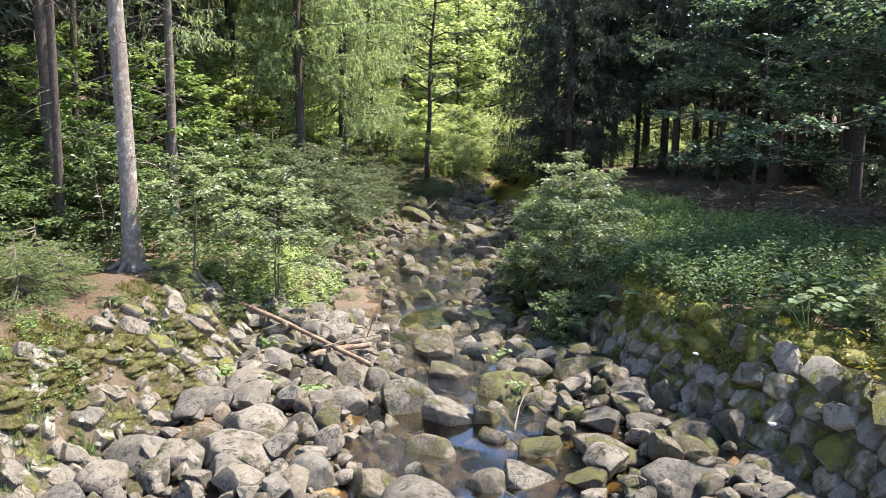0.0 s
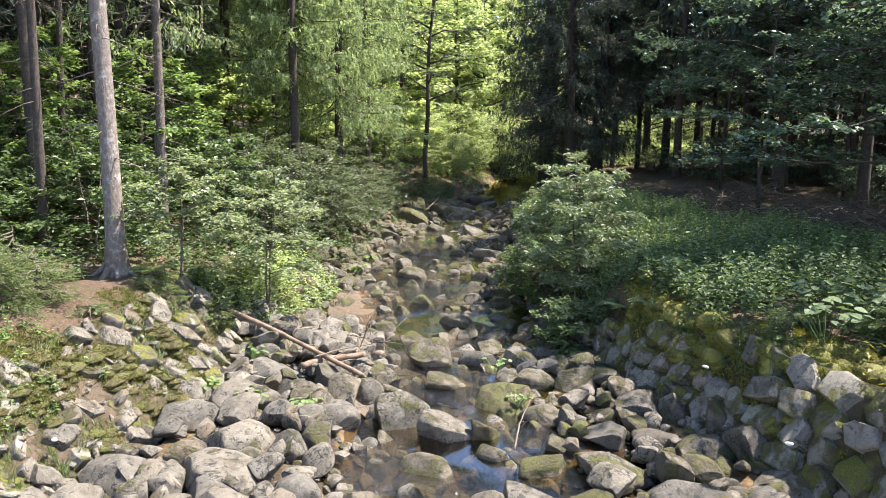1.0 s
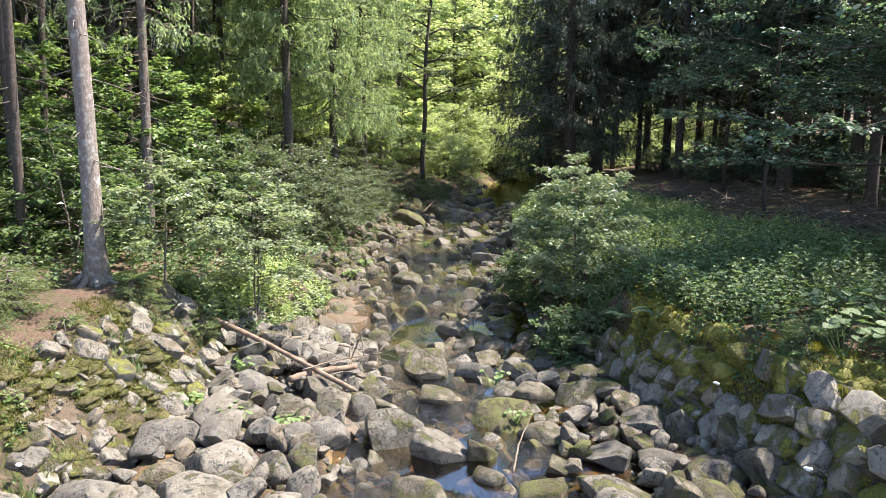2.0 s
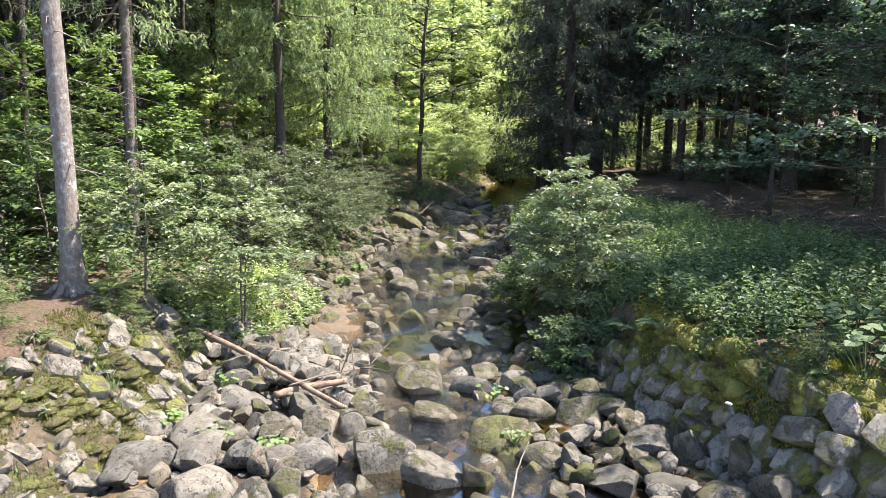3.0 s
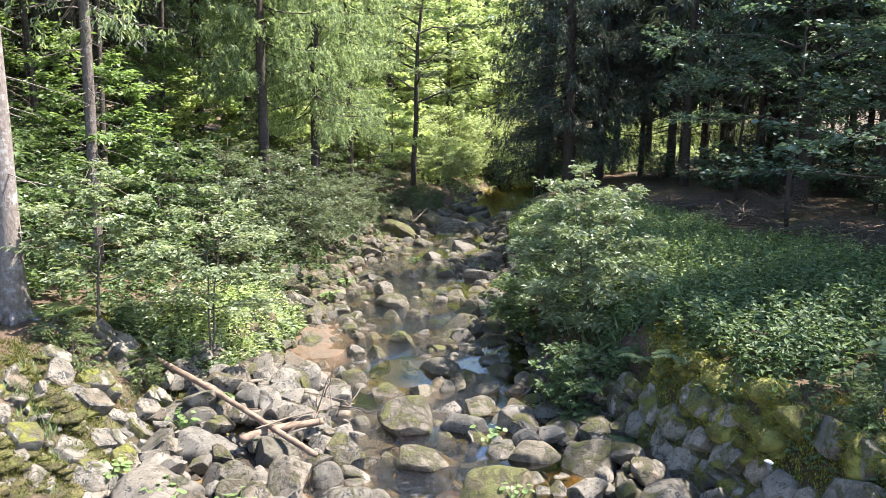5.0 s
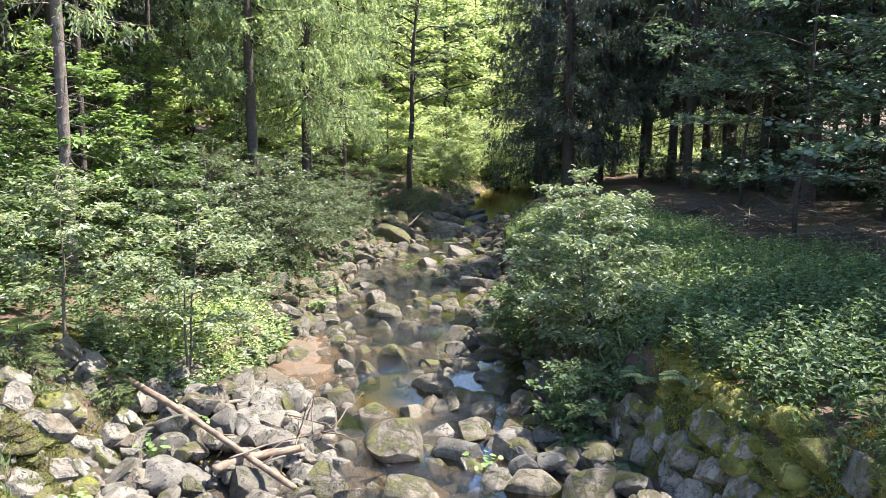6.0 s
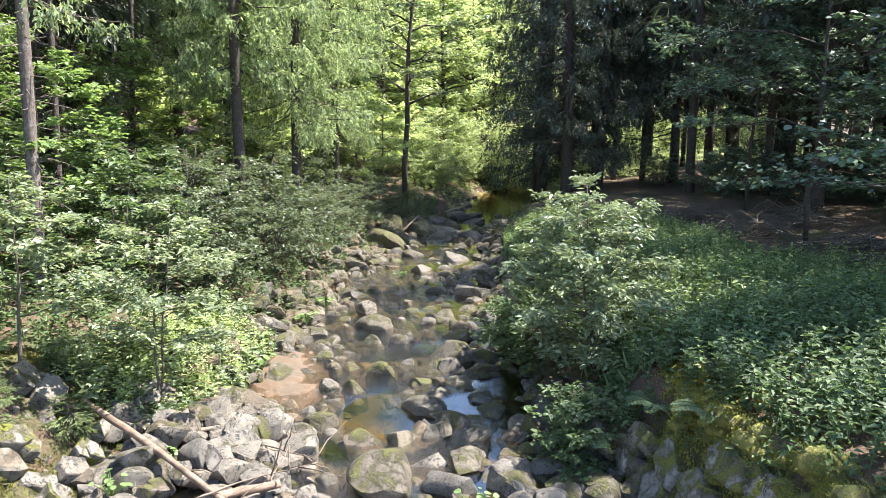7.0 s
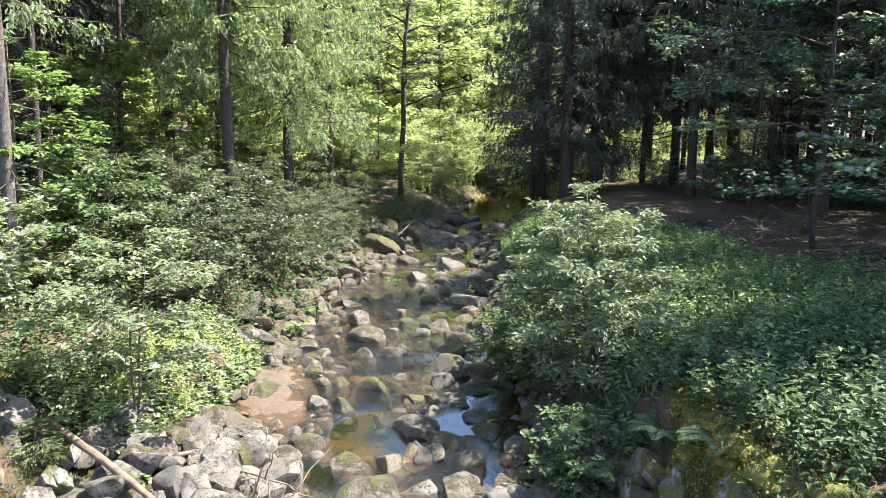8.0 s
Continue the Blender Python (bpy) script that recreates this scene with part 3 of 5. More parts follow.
boulder(-2.35, 18.42, 0.44, 0.35, 0.29, 'g')
boulder(-1.57, 16.97, 0.47, 0.38, 0.23, 'g')
boulder(-0.23, 17.58, 0.44, 0.36, 0.22, 'm')
boulder(1.15, 18.56, 0.48, 0.38, 0.22, 'm')
boulder(1.67, 19.00, 0.45, 0.36, 0.28, 'g')
boulder(0.68, 19.37, 0.52, 0.42, 0.25, 'm')
boulder(0.29, 18.95, 0.42, 0.34, 0.21, 'g')
boulder(1.65, 16.28, 0.46, 0.37, 0.22, 'm')
boulder(1.92, 17.65, 0.41, 0.33, 0.23, 'm')
boulder(-0.46, 21.30, 0.51, 0.41, 0.28, 'g')
boulder(0.12, 23.95, 0.59, 0.47, 0.30, 'g')
boulder(1.04, 25.48, 0.79, 0.63, 0.34, 'g')
boulder(-0.73, 28.98, 0.92, 0.74, 0.49, 'm')
boulder(-0.02, 30.25, 1.35, 1.08, 0.49, 'd')
boulder(0.75, 29.14, 1.11, 0.89, 0.39, 'g')
boulder(1.68, 29.21, 1.12, 0.89, 0.39, 'g')
boulder(-0.26, 26.15, 0.66, 0.53, 0.27, 'm')
boulder(1.75, 24.05, 0.65, 0.52, 0.27, 'g')
boulder(-1.86, 24.50, 0.55, 0.44, 0.35, 'g')
boulder(-2.01, 22.85, 0.48, 0.38, 0.32, 'm')
boulder(-1.51, 27.39, 0.70, 0.56, 0.40, 'g')
boulder(-3.06, 19.20, 0.46, 0.37, 0.36, 'g')
boulder(-1.17, 30.03, 0.89, 0.71, 0.71, 'm')
boulder(-1.22, 16.16, 0.31, 0.25, 0.15, 'w')
boulder(0.68, 12.25, 0.72, 0.5, 0.30, 'g')
boulder(1.36, 12.05, 0.42, 0.36, 0.26, 'w')
boulder(1.84, 12.7, 0.5, 0.4, 0.26, 'g')
boulder(1.42, 11.4, 0.72, 0.55, 0.22, 'm')
boulder(0.34, 12.8, 0.6, 0.34, 0.2, 'w')
boulder(0.98, 13.55, 0.42, 0.34, 0.2, 'm')
boulder(-0.30, 31.4, 1.35, 1.0, 0.62, "d")
boulder(-1.25, 27.6, 1.5, 1.3, 0.75, "m")
boulder(0.75, 30.6, 1.3, 0.9, 0.34, "g")
boulder(1.5, 34.2, 0.9, 0.7, 0.35, "d")

for x, y, wide, kind in ((0.5, 33.2, 1.0, "g"), (1.2, 34.8, 0.9, "m"), (1.9, 32.8, 0.85, "g"), (1.9, 34.4, 0.9, "d"), (1.2, 36.2, 1.0, "g"), (1.0, 32.2, 0.7, "b"), (2.5, 31.4, 0.7, "g"), (1.8, 30.6, 0.8, "m")):
    boulder(x, y, wide, 0.8 * wide, 0.36 * wide, kind)

# The rest of the boulders lie wherever the larger ones leave room.
pick = random.Random(11)
tries = 0
while len(placed) < 312 and tries < 60000:
    tries += 1
    y = 4.5 + 37 * pick.random() ** 1.55
    a, b = float(left_shore(y)), float(right_shore(y))
    x = pick.uniform(a - 0.35, b + 0.15)
    size = min(0.85, 0.24 + pick.expovariate(5.5))
    if y > 33 and size < 0.35 or y > 35 and abs(x - channel(y)) < 1.5:
        continue
    if abs(x - channel(y)) < (0.2 if y > 12 else 0.34 if y > 8.8 else 0.2) and (pick.random() < 0.85 or size > 0.45) or math.hypot(x + 1.95, (y - 15.6) * 0.7) < 0.75:
        continue
    if any(math.hypot(x - p, y - q) < s + 0.3 * size for p, q, s in pools) or y > 12.6 and a + 0.7 < x < b - 0.4 and pick.random() < 0.1:
        continue
    if any(math.hypot(x - p, y - q) < 0.44 * (size + s) for p, q, s in placed):
        continue
    dry = (channel(y) - x) / max(channel(y) - a, 0.5)
    kind = pick.choice("wwwg" if dry > 0.45 and y < 14 else "ggmmw" if y < 14 else "ggmmmbd")
    boulder(x, y, size, size * pick.uniform(0.65, 0.95), size * pick.uniform(0.3, 0.5), kind)

# Smaller stones and cobbles fill the gaps between them.
stone_shapes = [stone_shape(120 + n, 3, 11) for n in range(10)]
cobble_shapes = [stone_shape(140 + n, 2, 6) for n in range(6)]
bits = {"w": [], "g": [], "m": [], "d": [], "b": []}
taken = np.array([(p, q, s) for p, q, s in placed])


def strewn(count, shapes, low, more, crowd, spread, seed, start=5.0):
    chance = random.Random(seed)
    for n in range(count):
        y = start + spread * chance.random() ** 1.35
        a, b = float(left_shore(y)), float(right_shore(y))
        x = chance.uniform(a - 0.5, b + 0.3)
        size = chance.uniform(low, low * 2) + min(chance.expovariate(more), 0.25)
        if (np.hypot(taken[:, 0] - x, taken[:, 1] - y) < crowd * taken[:, 2]).any() or (abs(x - channel(y)) < (0.15 if y > 11.8 else 0.42 if y > 8.8 else 0.25) and chance.random() < 0.8):
            continue
        if math.hypot(x + 1.95, (y - 15.6) * 0.7) < 0.7 and chance.random() < 0.8 or y > 34 and abs(x - channel(y)) < 1.5:
            continue
        if y > 12.6 and a + 0.6 < x < b - 0.3 and chance.random() < (0.18 if low > 0.1 else 0.2):
            continue
        if low > 0.1 and any(math.hypot(x - p, y - q) < s + 0.3 * size for p, q, s in pools):
            continue
        v, f = (shapes if y < 15 else cobble_shapes)[n % 6]
        m = np.array(pose(0, 0, 0, chance.uniform(-35, 35), chance.uniform(-35, 35), chance.uniform(0, 360)).to_3x3())
        v = (v * [size, size * 0.8, size * 0.62]) @ m.T + [x, y, float(ground(x, y)) + size * 0.22 + (0.06 + 0.04 * (y > 11.8) if low > 0.1 else 0.0)]
        bits[chance.choice("wwwg") if x < channel(y) - 0.7 and y < 14 else chance.choice("wggm") if y < 12 else chance.choice("ggmmmbbd")].append((v, f))


strewn(1900, stone_shapes, 0.13, 14, 0.40, 26, 12)
strewn(220, stone_shapes, 0.2, 9, 0.42, 9, 15)
strewn(1350, stone_shapes, 0.17, 9, 0.42, 20, 14, 11.8)
strewn(4200, cobble_shapes, 0.05, 30, 0.36, 24, 13)
for kind, words in (("w", "pale grey stones lying between the boulders"), ("g", "grey lichen-flecked stones between the boulders"), ("m", "mossy brownish stones in the brook bed"), ("d", "dark wet stones in the brook bed"), ("b", "brown stones lying in shallow water")):
    tagged(new("stones", mesh_of("stones", *joined(bits[kind]), ROCK[kind], True, 24)), words, "stones", kind="stuff")


def sandbank(x, y, wide, deep, high, turn):
    """A low spit of sand and fine gravel that slopes into the water."""
    u, w = np.meshgrid(np.linspace(-1, 1, 41), np.linspace(-1, 1, 41))
    far = np.sqrt(u * u + w * w) * (1 + 0.4 * rough(u * 2, w * 2, 0.7, 51) + 0.15 * rough(u * 2, w * 2, 0.25, 53))
    z = np.clip(1 - far ** 2, -0.35, 1) * high + 0.03 * rough(u * wide, w * deep, 0.14, 52)
    v = np.stack([u * wide, w * deep, z - 0.03], -1).reshape(-1, 3)
    i, j = np.meshgrid(np.arange(40), np.arange(40), indexing="ij")
    k = (i * 41 + j).ravel()
    keep = (far < 1.15)[:-1, :-1].ravel()
    k = k[keep]
    ob = new("sandbank", mesh_of("sandbank", v, np.concatenate([np.stack([k, k + 1, k + 42], 1), np.stack([k, k + 42, k + 41], 1)]), SAND, True))
    ob.matrix_basis = pose(x, y, float(water_level(y)), 0, 0, turn)
    return tagged(ob, "pinkish sand and gravel at the edge of the brook", "sand", kind="stuff")


sandbank(-2.15, 16.2, 0.8, 1.3, 0.115, 12)
sandbank(-1.75, 15.2, 0.6, 0.7, 0.07, -20)


# ---- the two stone banks ----
def bank(name, side, y0, y1, run, rise, label):
    """A battered wall of earth and moss that holds the stones; side 1 is the right bank, -1 the left one."""
    ys = np.arange(y0, y1 + 0.01, 0.14)
    steps = np.linspace(0, 1, 16)
    shore = right_shore if side > 0 else left_shore
    fade = np.clip((y1 - ys) / 2.2, 0.12, 1)[:, None]
    out = shore(ys)[:, None] + side * (0.02 + run * steps)[None]
    high = water_level(ys)[:, None] - 0.12 + (rise + 0.12) * steps[None] * (0.35 + 0.65 * fade)
    grain = 0.04 * rough(np.broadcast_to(ys[:, None], out.shape), high * 3, 0.3, 21) + 0.05 * rough(np.broadcast_to(ys[:, None], out.shape), high * 2, 0.8, 22)
    front = np.stack([out - side * grain, np.broadcast_to(ys[:, None], out.shape), high + grain * 0.4], -1)
    back = front[:, ::-1] * 1.0
    back[..., 0] += side * 0.5
    back[..., 2] -= 0.08
    ring = np.concatenate([front, back], 1)
    n = ring.shape[1]
    i, j = np.meshgrid(np.arange(len(ys) - 1), np.arange(n), indexing="ij")
    a, b = i * n + j, i * n + (j + 1) % n
    c, d = b + n, a + n
    tris = np.concatenate([np.stack([a, b, c], -1).reshape(-1, 3), np.stack([a, c, d], -1).reshape(-1, 3)])
    if side > 0:
        tris = tris[:, ::-1]
    return tagged(new(name, mesh_of(name, ring.reshape(-1, 3), tris, WALL_CORE if side > 0 else BANK_EARTH, True)), label, "stone bank", kind="structure")


def bank_stone(parent, side, y, v, run, rise, long, high, thick, mesh, tilt, proud):
    shore = right_shore if side > 0 else left_shore
    x = float(shore(y)) + side * (0.02 + run * v)
    z = float(water_level(y)) - 0.12 + (rise + 0.12) * v
    up = Vector((side * run, 0, rise)).normalized()
    nor = Vector((-side * rise, 0, run)).normalized()
    along = up.cross(nor)
    turn = Matrix((along, up, nor)).transposed().to_4x4()
    ob = new("stone", mesh)
    ob.parent = parent
    ob.matrix_basis = Matrix.Translation(Vector((x, y, z)) + nor * proud) @ turn @ pose(0, 0, 0, random.uniform(-8, 8), random.uniform(-8, 8), tilt) @ Matrix.Diagonal((long, high, thick, 1))


# Rubble that has broken out of the left bank.
chance = random.Random(17)
rubble = []
while len(rubble) < 520:
    y = chance.uniform(5, 13.2)
    x = float(left_shore(y)) - chance.uniform(0.05, 1.6)
    size = 0.05 + chance.expovariate(18)
    v, f = cobble_shapes[len(rubble) % 6]
    m = np.array(pose(0, 0, 0, chance.uniform(-60, 60), chance.uniform(-60, 60), chance.uniform(0, 360)).to_3x3())
    rubble.append(((v * [size, size * 0.8, size * 0.55]) @ m.T + [x, y, float(surface(x, y)) - size * 0.08], f))
tagged(new("rubble", mesh_of("rubble", *joined(rubble), ROCK["w"], True, 24)), "grey stone rubble in the mossy bank", "rubble", kind="stuff")
wall_stones = [mesh_of("stone", v, f, MASONRY, True, 30) for v, f in SMALL_SHAPES]
moss_stones = [mesh_of("stone", v, f, MASONRY_MOSS, True, 30) for v, f in SMALL_SHAPES]
pale_stones = [mesh_of("stone", v, f, ROCK["w"], True, 24) for v, f in SMALL_SHAPES]
right_bank = bank("wall_right", 1, *BANKS[1], "mossy dry-stone retaining wall of grey blocks")
left_bank = bank("wall_left", -1, *BANKS[-1], "crumbling mossy stone bank with earth and grass")
random.seed(5)
for row in range(5):
    y = 4.2 + 0.2 * (row % 2)
    while y < 13.4:
        long = random.uniform(0.30, 0.60)
        if random.random() < 0.97 and not (row > 3 and y > 9 and random.random() < 0.75) and not (row == 3 and y > 9 and random.random() < 0.25) and (y < 11.4 or row < 3) and (y < 12.5 or row < 2):
            mossy = random.random() < (0.2 if row < 2 else 0.66) + (0.2 if 10.5 < y < 12 else 0)
            bank_stone(right_bank, 1, y + long / 2, (row + 0.5 + random.uniform(-0.12, 0.12)) / 5, 0.70, 1.36, long * 1.0, random.uniform(0.29, 0.40), random.uniform(0.26, 0.34), random.choice(moss_stones if mossy else wall_stones), random.uniform(-34, 34), random.uniform(-0.05, 0.03))
        y += long
for row in range(9):
    y = 4.4
    while y < 12.9:
        long = random.uniform(0.2, 0.5)
        if random.random() < (0.86 if row < 4 else 0.5) - (0.25 if y > 11.7 else 0):
            mossy = random.random() < 0.3
            bank_stone(left_bank, -1, y + long / 2, (row + 0.5 + random.uniform(-0.4, 0.4)) / 9, 1.45, 1.25, long, random.uniform(0.16, 0.40), random.uniform(0.24, 0.36), random.choice(moss_stones if mossy else pale_stones), random.uniform(-60, 60), random.uniform(-0.11, -0.02))
        y += long + random.uniform(0.0, 0.14)


# ---- trees ----
def spruce_wood(r, high, thick, low, dead=24, flare=1.5):
    zs = np.linspace(-0.4, high, 22)
    lean = r.normal(0, 0.012, 2)
    p = np.stack([lean[0] * zs + 0.03 * np.sin(zs * 0.5 + r.uniform(0, 6)), lean[1] * zs + 0.03 * np.sin(zs * 0.4 + r.uniform(0, 6)), zs], 1)
    radii = thick * np.clip(1 - np.clip(zs, 0, None) / high, 0.03, 1) ** 0.75 * (1 + (flare - 1) * np.exp(-np.clip(zs + 0.1, 0, None) / 0.28))
    pieces = [tube(p, radii, 12)]
    for n in range(7 if flare > 1.3 else 0):
        a = n * 0.9 + r.uniform(-0.3, 0.3)
        d = np.array([math.cos(a), math.sin(a), 0])
        s = np.linspace(0, 1, 5)[:, None]
        reach = r.uniform(0.35, 0.75)
        pieces.append(tube(d * (thick * 0.7 + reach * s) + ZED * (0.26 * (1 - s) ** 2 - 0.06 - 0.1 * s), thick * np.array([0.42, 0.36, 0.28, 0.2, 0.1]), 6))
    for n in range(dead):
        z = r.uniform(1.2, low + 1.0)
        a = r.uniform(0, 6.28)
        d = np.array([math.cos(a), math.sin(a), -0.12])
        c = np.array([lean[0] * z, lean[1] * z, z])
        reach = r.uniform(0.25, 1.3)
        s = np.linspace(0, 1, 4)[:, None]
        pieces.append(tube(c + d * reach * s + ZED * -0.18 * reach * s**2 + r.normal(0, 0.015, (4, 3)), np.array([0.012, 0.009, 0.006, 0.003]), 3))
    return joined(pieces), lean


def spruce_crown(r, high, low, reach, lean, whorl=0.42, per=6, twigs=26, spray=0.36, hang=0.8, curtain=0):
    base, way, size = [], [], []
    boughs = []
    z = low
    while z < high - min(0.3, 0.2 * high):
        part_up = (z - low) / (high - low)
        for n in range(per):
            a = r.uniform(0, 6.28)
            long = (reach * (1 - part_up) ** 0.85 + 0.2) * r.uniform(0.65, 1.1) * (0.75 + 0.25 * min(1, part_up * 6))
            d = np.array([math.cos(a), math.sin(a), 0])
            c = np.array([lean[0] * z, lean[1] * z, z + r.uniform(-0.2, 0.2)])
            sag = r.uniform(0.3, 0.6)
            s = np.linspace(0, 1, 4)[:, None]
            line = c + d * long * s + ZED * long * (-sag * s + 0.28 * s**2.4)
            if n % 2 == 0:
                boughs.append(tube(line, np.array([0.026, 0.018, 0.01, 0.003]) * (0.5 + long / 3), 3))
            t = r.uniform(0.12, 1.0, twigs) ** 0.8
            q = c + d * long * t[:, None] + ZED * (long * (-sag * t + 0.28 * t**2.4))[:, None]
            side = np.array([-d[1], d[0], 0]) * np.where(r.random(twigs) < 0.5, 1, -1)[:, None]
            w = d * r.uniform(0.25, 0.9, (twigs, 1)) + side * r.uniform(0.2, 1.0, (twigs, 1)) + -ZED * r.uniform(0.25, 1.25, (twigs, 1)) * hang
            if curtain:
                # Twigs that hang from the bough, each set with short blades of needles.
                w = d * r.uniform(0.1, 0.5, (twigs, 1)) + side * r.uniform(0.0, 0.55, (twigs, 1)) - ZED * r.uniform(0.7, 1.4, (twigs, 1))
                drop = spray * r.uniform(0.5, 1.5, twigs) * (1.15 - 0.5 * t)
                for k in range(curtain):
                    base.append(q + unit(w) * (drop * k / curtain)[:, None])
                    way.append(unit(w) * 0.8 + r.normal(0, 0.6, (twigs, 3)))
                    size.append(r.uniform(0.07, 0.145, twigs) * (1.25 - 0.5 * k / curtain))
                continue
            for k in range(2):
                base.append(q + unit(w) * (0.09 * k))
                way.append(unit(w) + r.normal(0, 0.28, (twigs, 3)))
                size.append(spray * r.uniform(0.55, 1.25, twigs) * (1.1 - 0.45 * t))
        z += whorl * r.uniform(0.8, 1.2)
    base, way, size = np.concatenate(base), np.concatenate(way), np.concatenate(size)
    up = np.array([0, 0, 1.0]) + r.normal(0, 0.5, base.shape)
    return leaves(base, way, up, size, size * r.uniform(0.13, 0.24, len(size)) * (1.9 if curtain else 1.1), 0.1, 0.12), joined(boughs)


def spruce(x, y, seed, high, thick, low, reach, bark, needle, label, dead=24, flare=1.5, turn=0.0, group="spruces", tilt=0.0, **crown):
    r = np.random.default_rng(seed)
    ob = thing("spruce_tree", x, y, float(ground(x, y)), label, "tree", group, turn)
    ob.matrix_basis = ob.matrix_basis @ pose(0, 0, 0, 0, tilt, 0)
    wood, lean = spruce_wood(r, high, thick, low, dead, flare)
    foliage, boughs = spruce_crown(r, high, low, reach, lean, **crown)
    part("trunk", mesh_of("trunk", *joined([wood, boughs]), bark, True), ob)
    part("crown", mesh_of("crown", *foliage, needle), ob)
    return ob


def broadleaf_parts(r, high, spread, thick, first, limbs, leaf, count, stems=1, flat=0.45, rise=0.5, subs=8, wide=0.62, sag=0.25, top=0.35, rounded=False):
    """Stem, limbs and twigs with leaves along the twigs, in layers."""
    wood, start, way, long = [], [], [], []
    for stem in range(stems):
        a0 = r.uniform(0, 6.28)
        off = np.array([math.cos(a0), math.sin(a0)]) * (0 if stems == 1 else spread * 0.35)
        zs = np.linspace(-0.15, high * r.uniform(0.85, 1.0), 9)
        wob = np.cumsum(r.normal(0, 0.018 * high / 3, (9, 2)), 0)
        trunk = np.stack([wob[:, 0] - wob[0, 0] + off[0] * (zs / high), wob[:, 1] - wob[0, 1] + off[1] * (zs / high), zs], 1)
        wood.append(tube(trunk, thick * np.linspace(1, 0.12, 9), 7))
        for n in range(limbs):
            t = first + (0.98 - first) * (n + r.uniform(0.1, 0.9)) / limbs
            c = np.array([np.interp(t * 8, range(9), trunk[:, k]) for k in range(3)])
            a = n * 2.4 + r.uniform(-0.5, 0.5) + stem
            u = (t - first) / (1 - first)
            reach = spread * (top + (1 - top) * math.sin(math.pi * min(1, 0.25 + 0.75 * u) ** 0.9)) * r.uniform(0.75, 1.15)
            d = np.array([math.cos(a), math.sin(a), 0])
            s = np.linspace(0, 1, 5)
            line = c + d * (reach * s)[:, None] + ZED * (reach * (rise * s - sag * s**2))[:, None] + np.vstack([np.zeros((1, 3)), r.normal(0, 0.03 * reach, (4, 3))])
            wood.append(tube(line, thick * 0.45 * (1.1 - 0.6 * t) * np.array([1, 0.75, 0.5, 0.3, 0.12]), 4))
            for m in range(subs):
                q = r.uniform(0.2, 1.0)
                b = np.array([np.interp(q * 4, range(5), line[:, k]) for k in range(3)])
                turn = a + r.choice([-1, 1]) * r.uniform(0.2, 1.2)
                v = np.array([math.cos(turn), math.sin(turn), r.uniform(-0.15, 0.35)])
                ln = reach * 0.45 * (1.15 - 0.6 * q) * r.uniform(0.6, 1.2)
                start.append(b), way.append(v), long.append(ln)
                if m % 2 == 0:
                    wood.append(tube(np.stack([b, b + v * ln * 0.5, b + v * ln]), thick * np.array([0.14, 0.1, 0.04]), 3))
    start, way, long = np.array(start), np.array(way), np.array(long)
    k = r.choice(len(start), count, p=long / long.sum())
    t = r.uniform(0.05, 1.05, count)
    turn = r.choice([-1, 1], count) * r.uniform(0.3, 1.3, count)
    w = way[k].copy()
    w[:, 0], w[:, 1] = way[k][:, 0] * np.cos(turn) - way[k][:, 1] * np.sin(turn), way[k][:, 0] * np.sin(turn) + way[k][:, 1] * np.cos(turn)
    w[:, 2] += r.normal(-0.1, 0.25, count)
    base = start[k] + way[k] * (long[k] * t)[:, None] + r.normal(0, leaf * 0.35, (count, 3))
    up = np.array([0, 0, 1.0]) + r.normal(0, flat, (count, 3))
    size = leaf * r.uniform(0.6, 1.25, count)
    if rounded:
        return joined(wood), broad_leaves(base, w, up, size, size * wide)
    return joined(wood), leaves(base, w, up, size, size * wide, 0.14, 0.12)


def broadleaf(name, x, y, seed, label, category, leaf_mat, bark=None, group="", turn=0.0, **shape):
    ob = thing(name, x, y, float(ground(x, y)), label, category, group, turn)
    wood, crown = broadleaf_parts(np.random.default_rng(seed), **shape)
    part("stem" if name != "broadleaf_tree" else "trunk", mesh_of("stem", *wood, bark or BARK_TWIG, True), ob)
    part("crown", mesh_of("crown", *crown, leaf_mat), ob)
    return ob


def again(ob, x, y, turn=0.0, scale=1.0, drop=0.0):
    m = pose(x, y, float(ground(x, y)) - drop, 0, 0, turn)
    other = copy_thing(ob, m)
    other.scale = (scale,) * 3
    return other


# Spruces of the left bank.
spruce(-5.35, 12.4, 1, 21, 0.15, 9.5, 2.2, BARK_PALE, NEEDLE_LIT, "tall spruce with a straight pale grey trunk and roots", dead=46, flare=1.75, tilt=-1.0)
spruce(-5.95, 16.2, 2, 19, 0.105, 4.6, 2.2, BARK_MID, NEEDLE_LIT, "spruce with a slim grey trunk among saplings", dead=40, flare=1.2, twigs=13, spray=0.4, curtain=5)
thin = spruce(-7.1, 13.6, 3, 17, 0.085, 7.0, 1.7, BARK_DARK, NEEDLE_LIT, "slim dark spruce at the forest edge", dead=40, flare=1.2)
thick_left = spruce(-8.1, 15.2, 4, 20, 0.125, 7.5, 2.2, BARK_DARK, NEEDLE_SHADED, "dark spruce trunk in the shaded forest", dead=36, flare=1.3)
spruce(-4.4, 22.9, 5, 19, 0.15, 4.2, 2.3, BARK_DARK, NEEDLE_LIT, "spruce with drooping boughs over a dark trunk", dead=30, flare=1.2, twigs=26, spray=0.46, curtain=11, per=8)
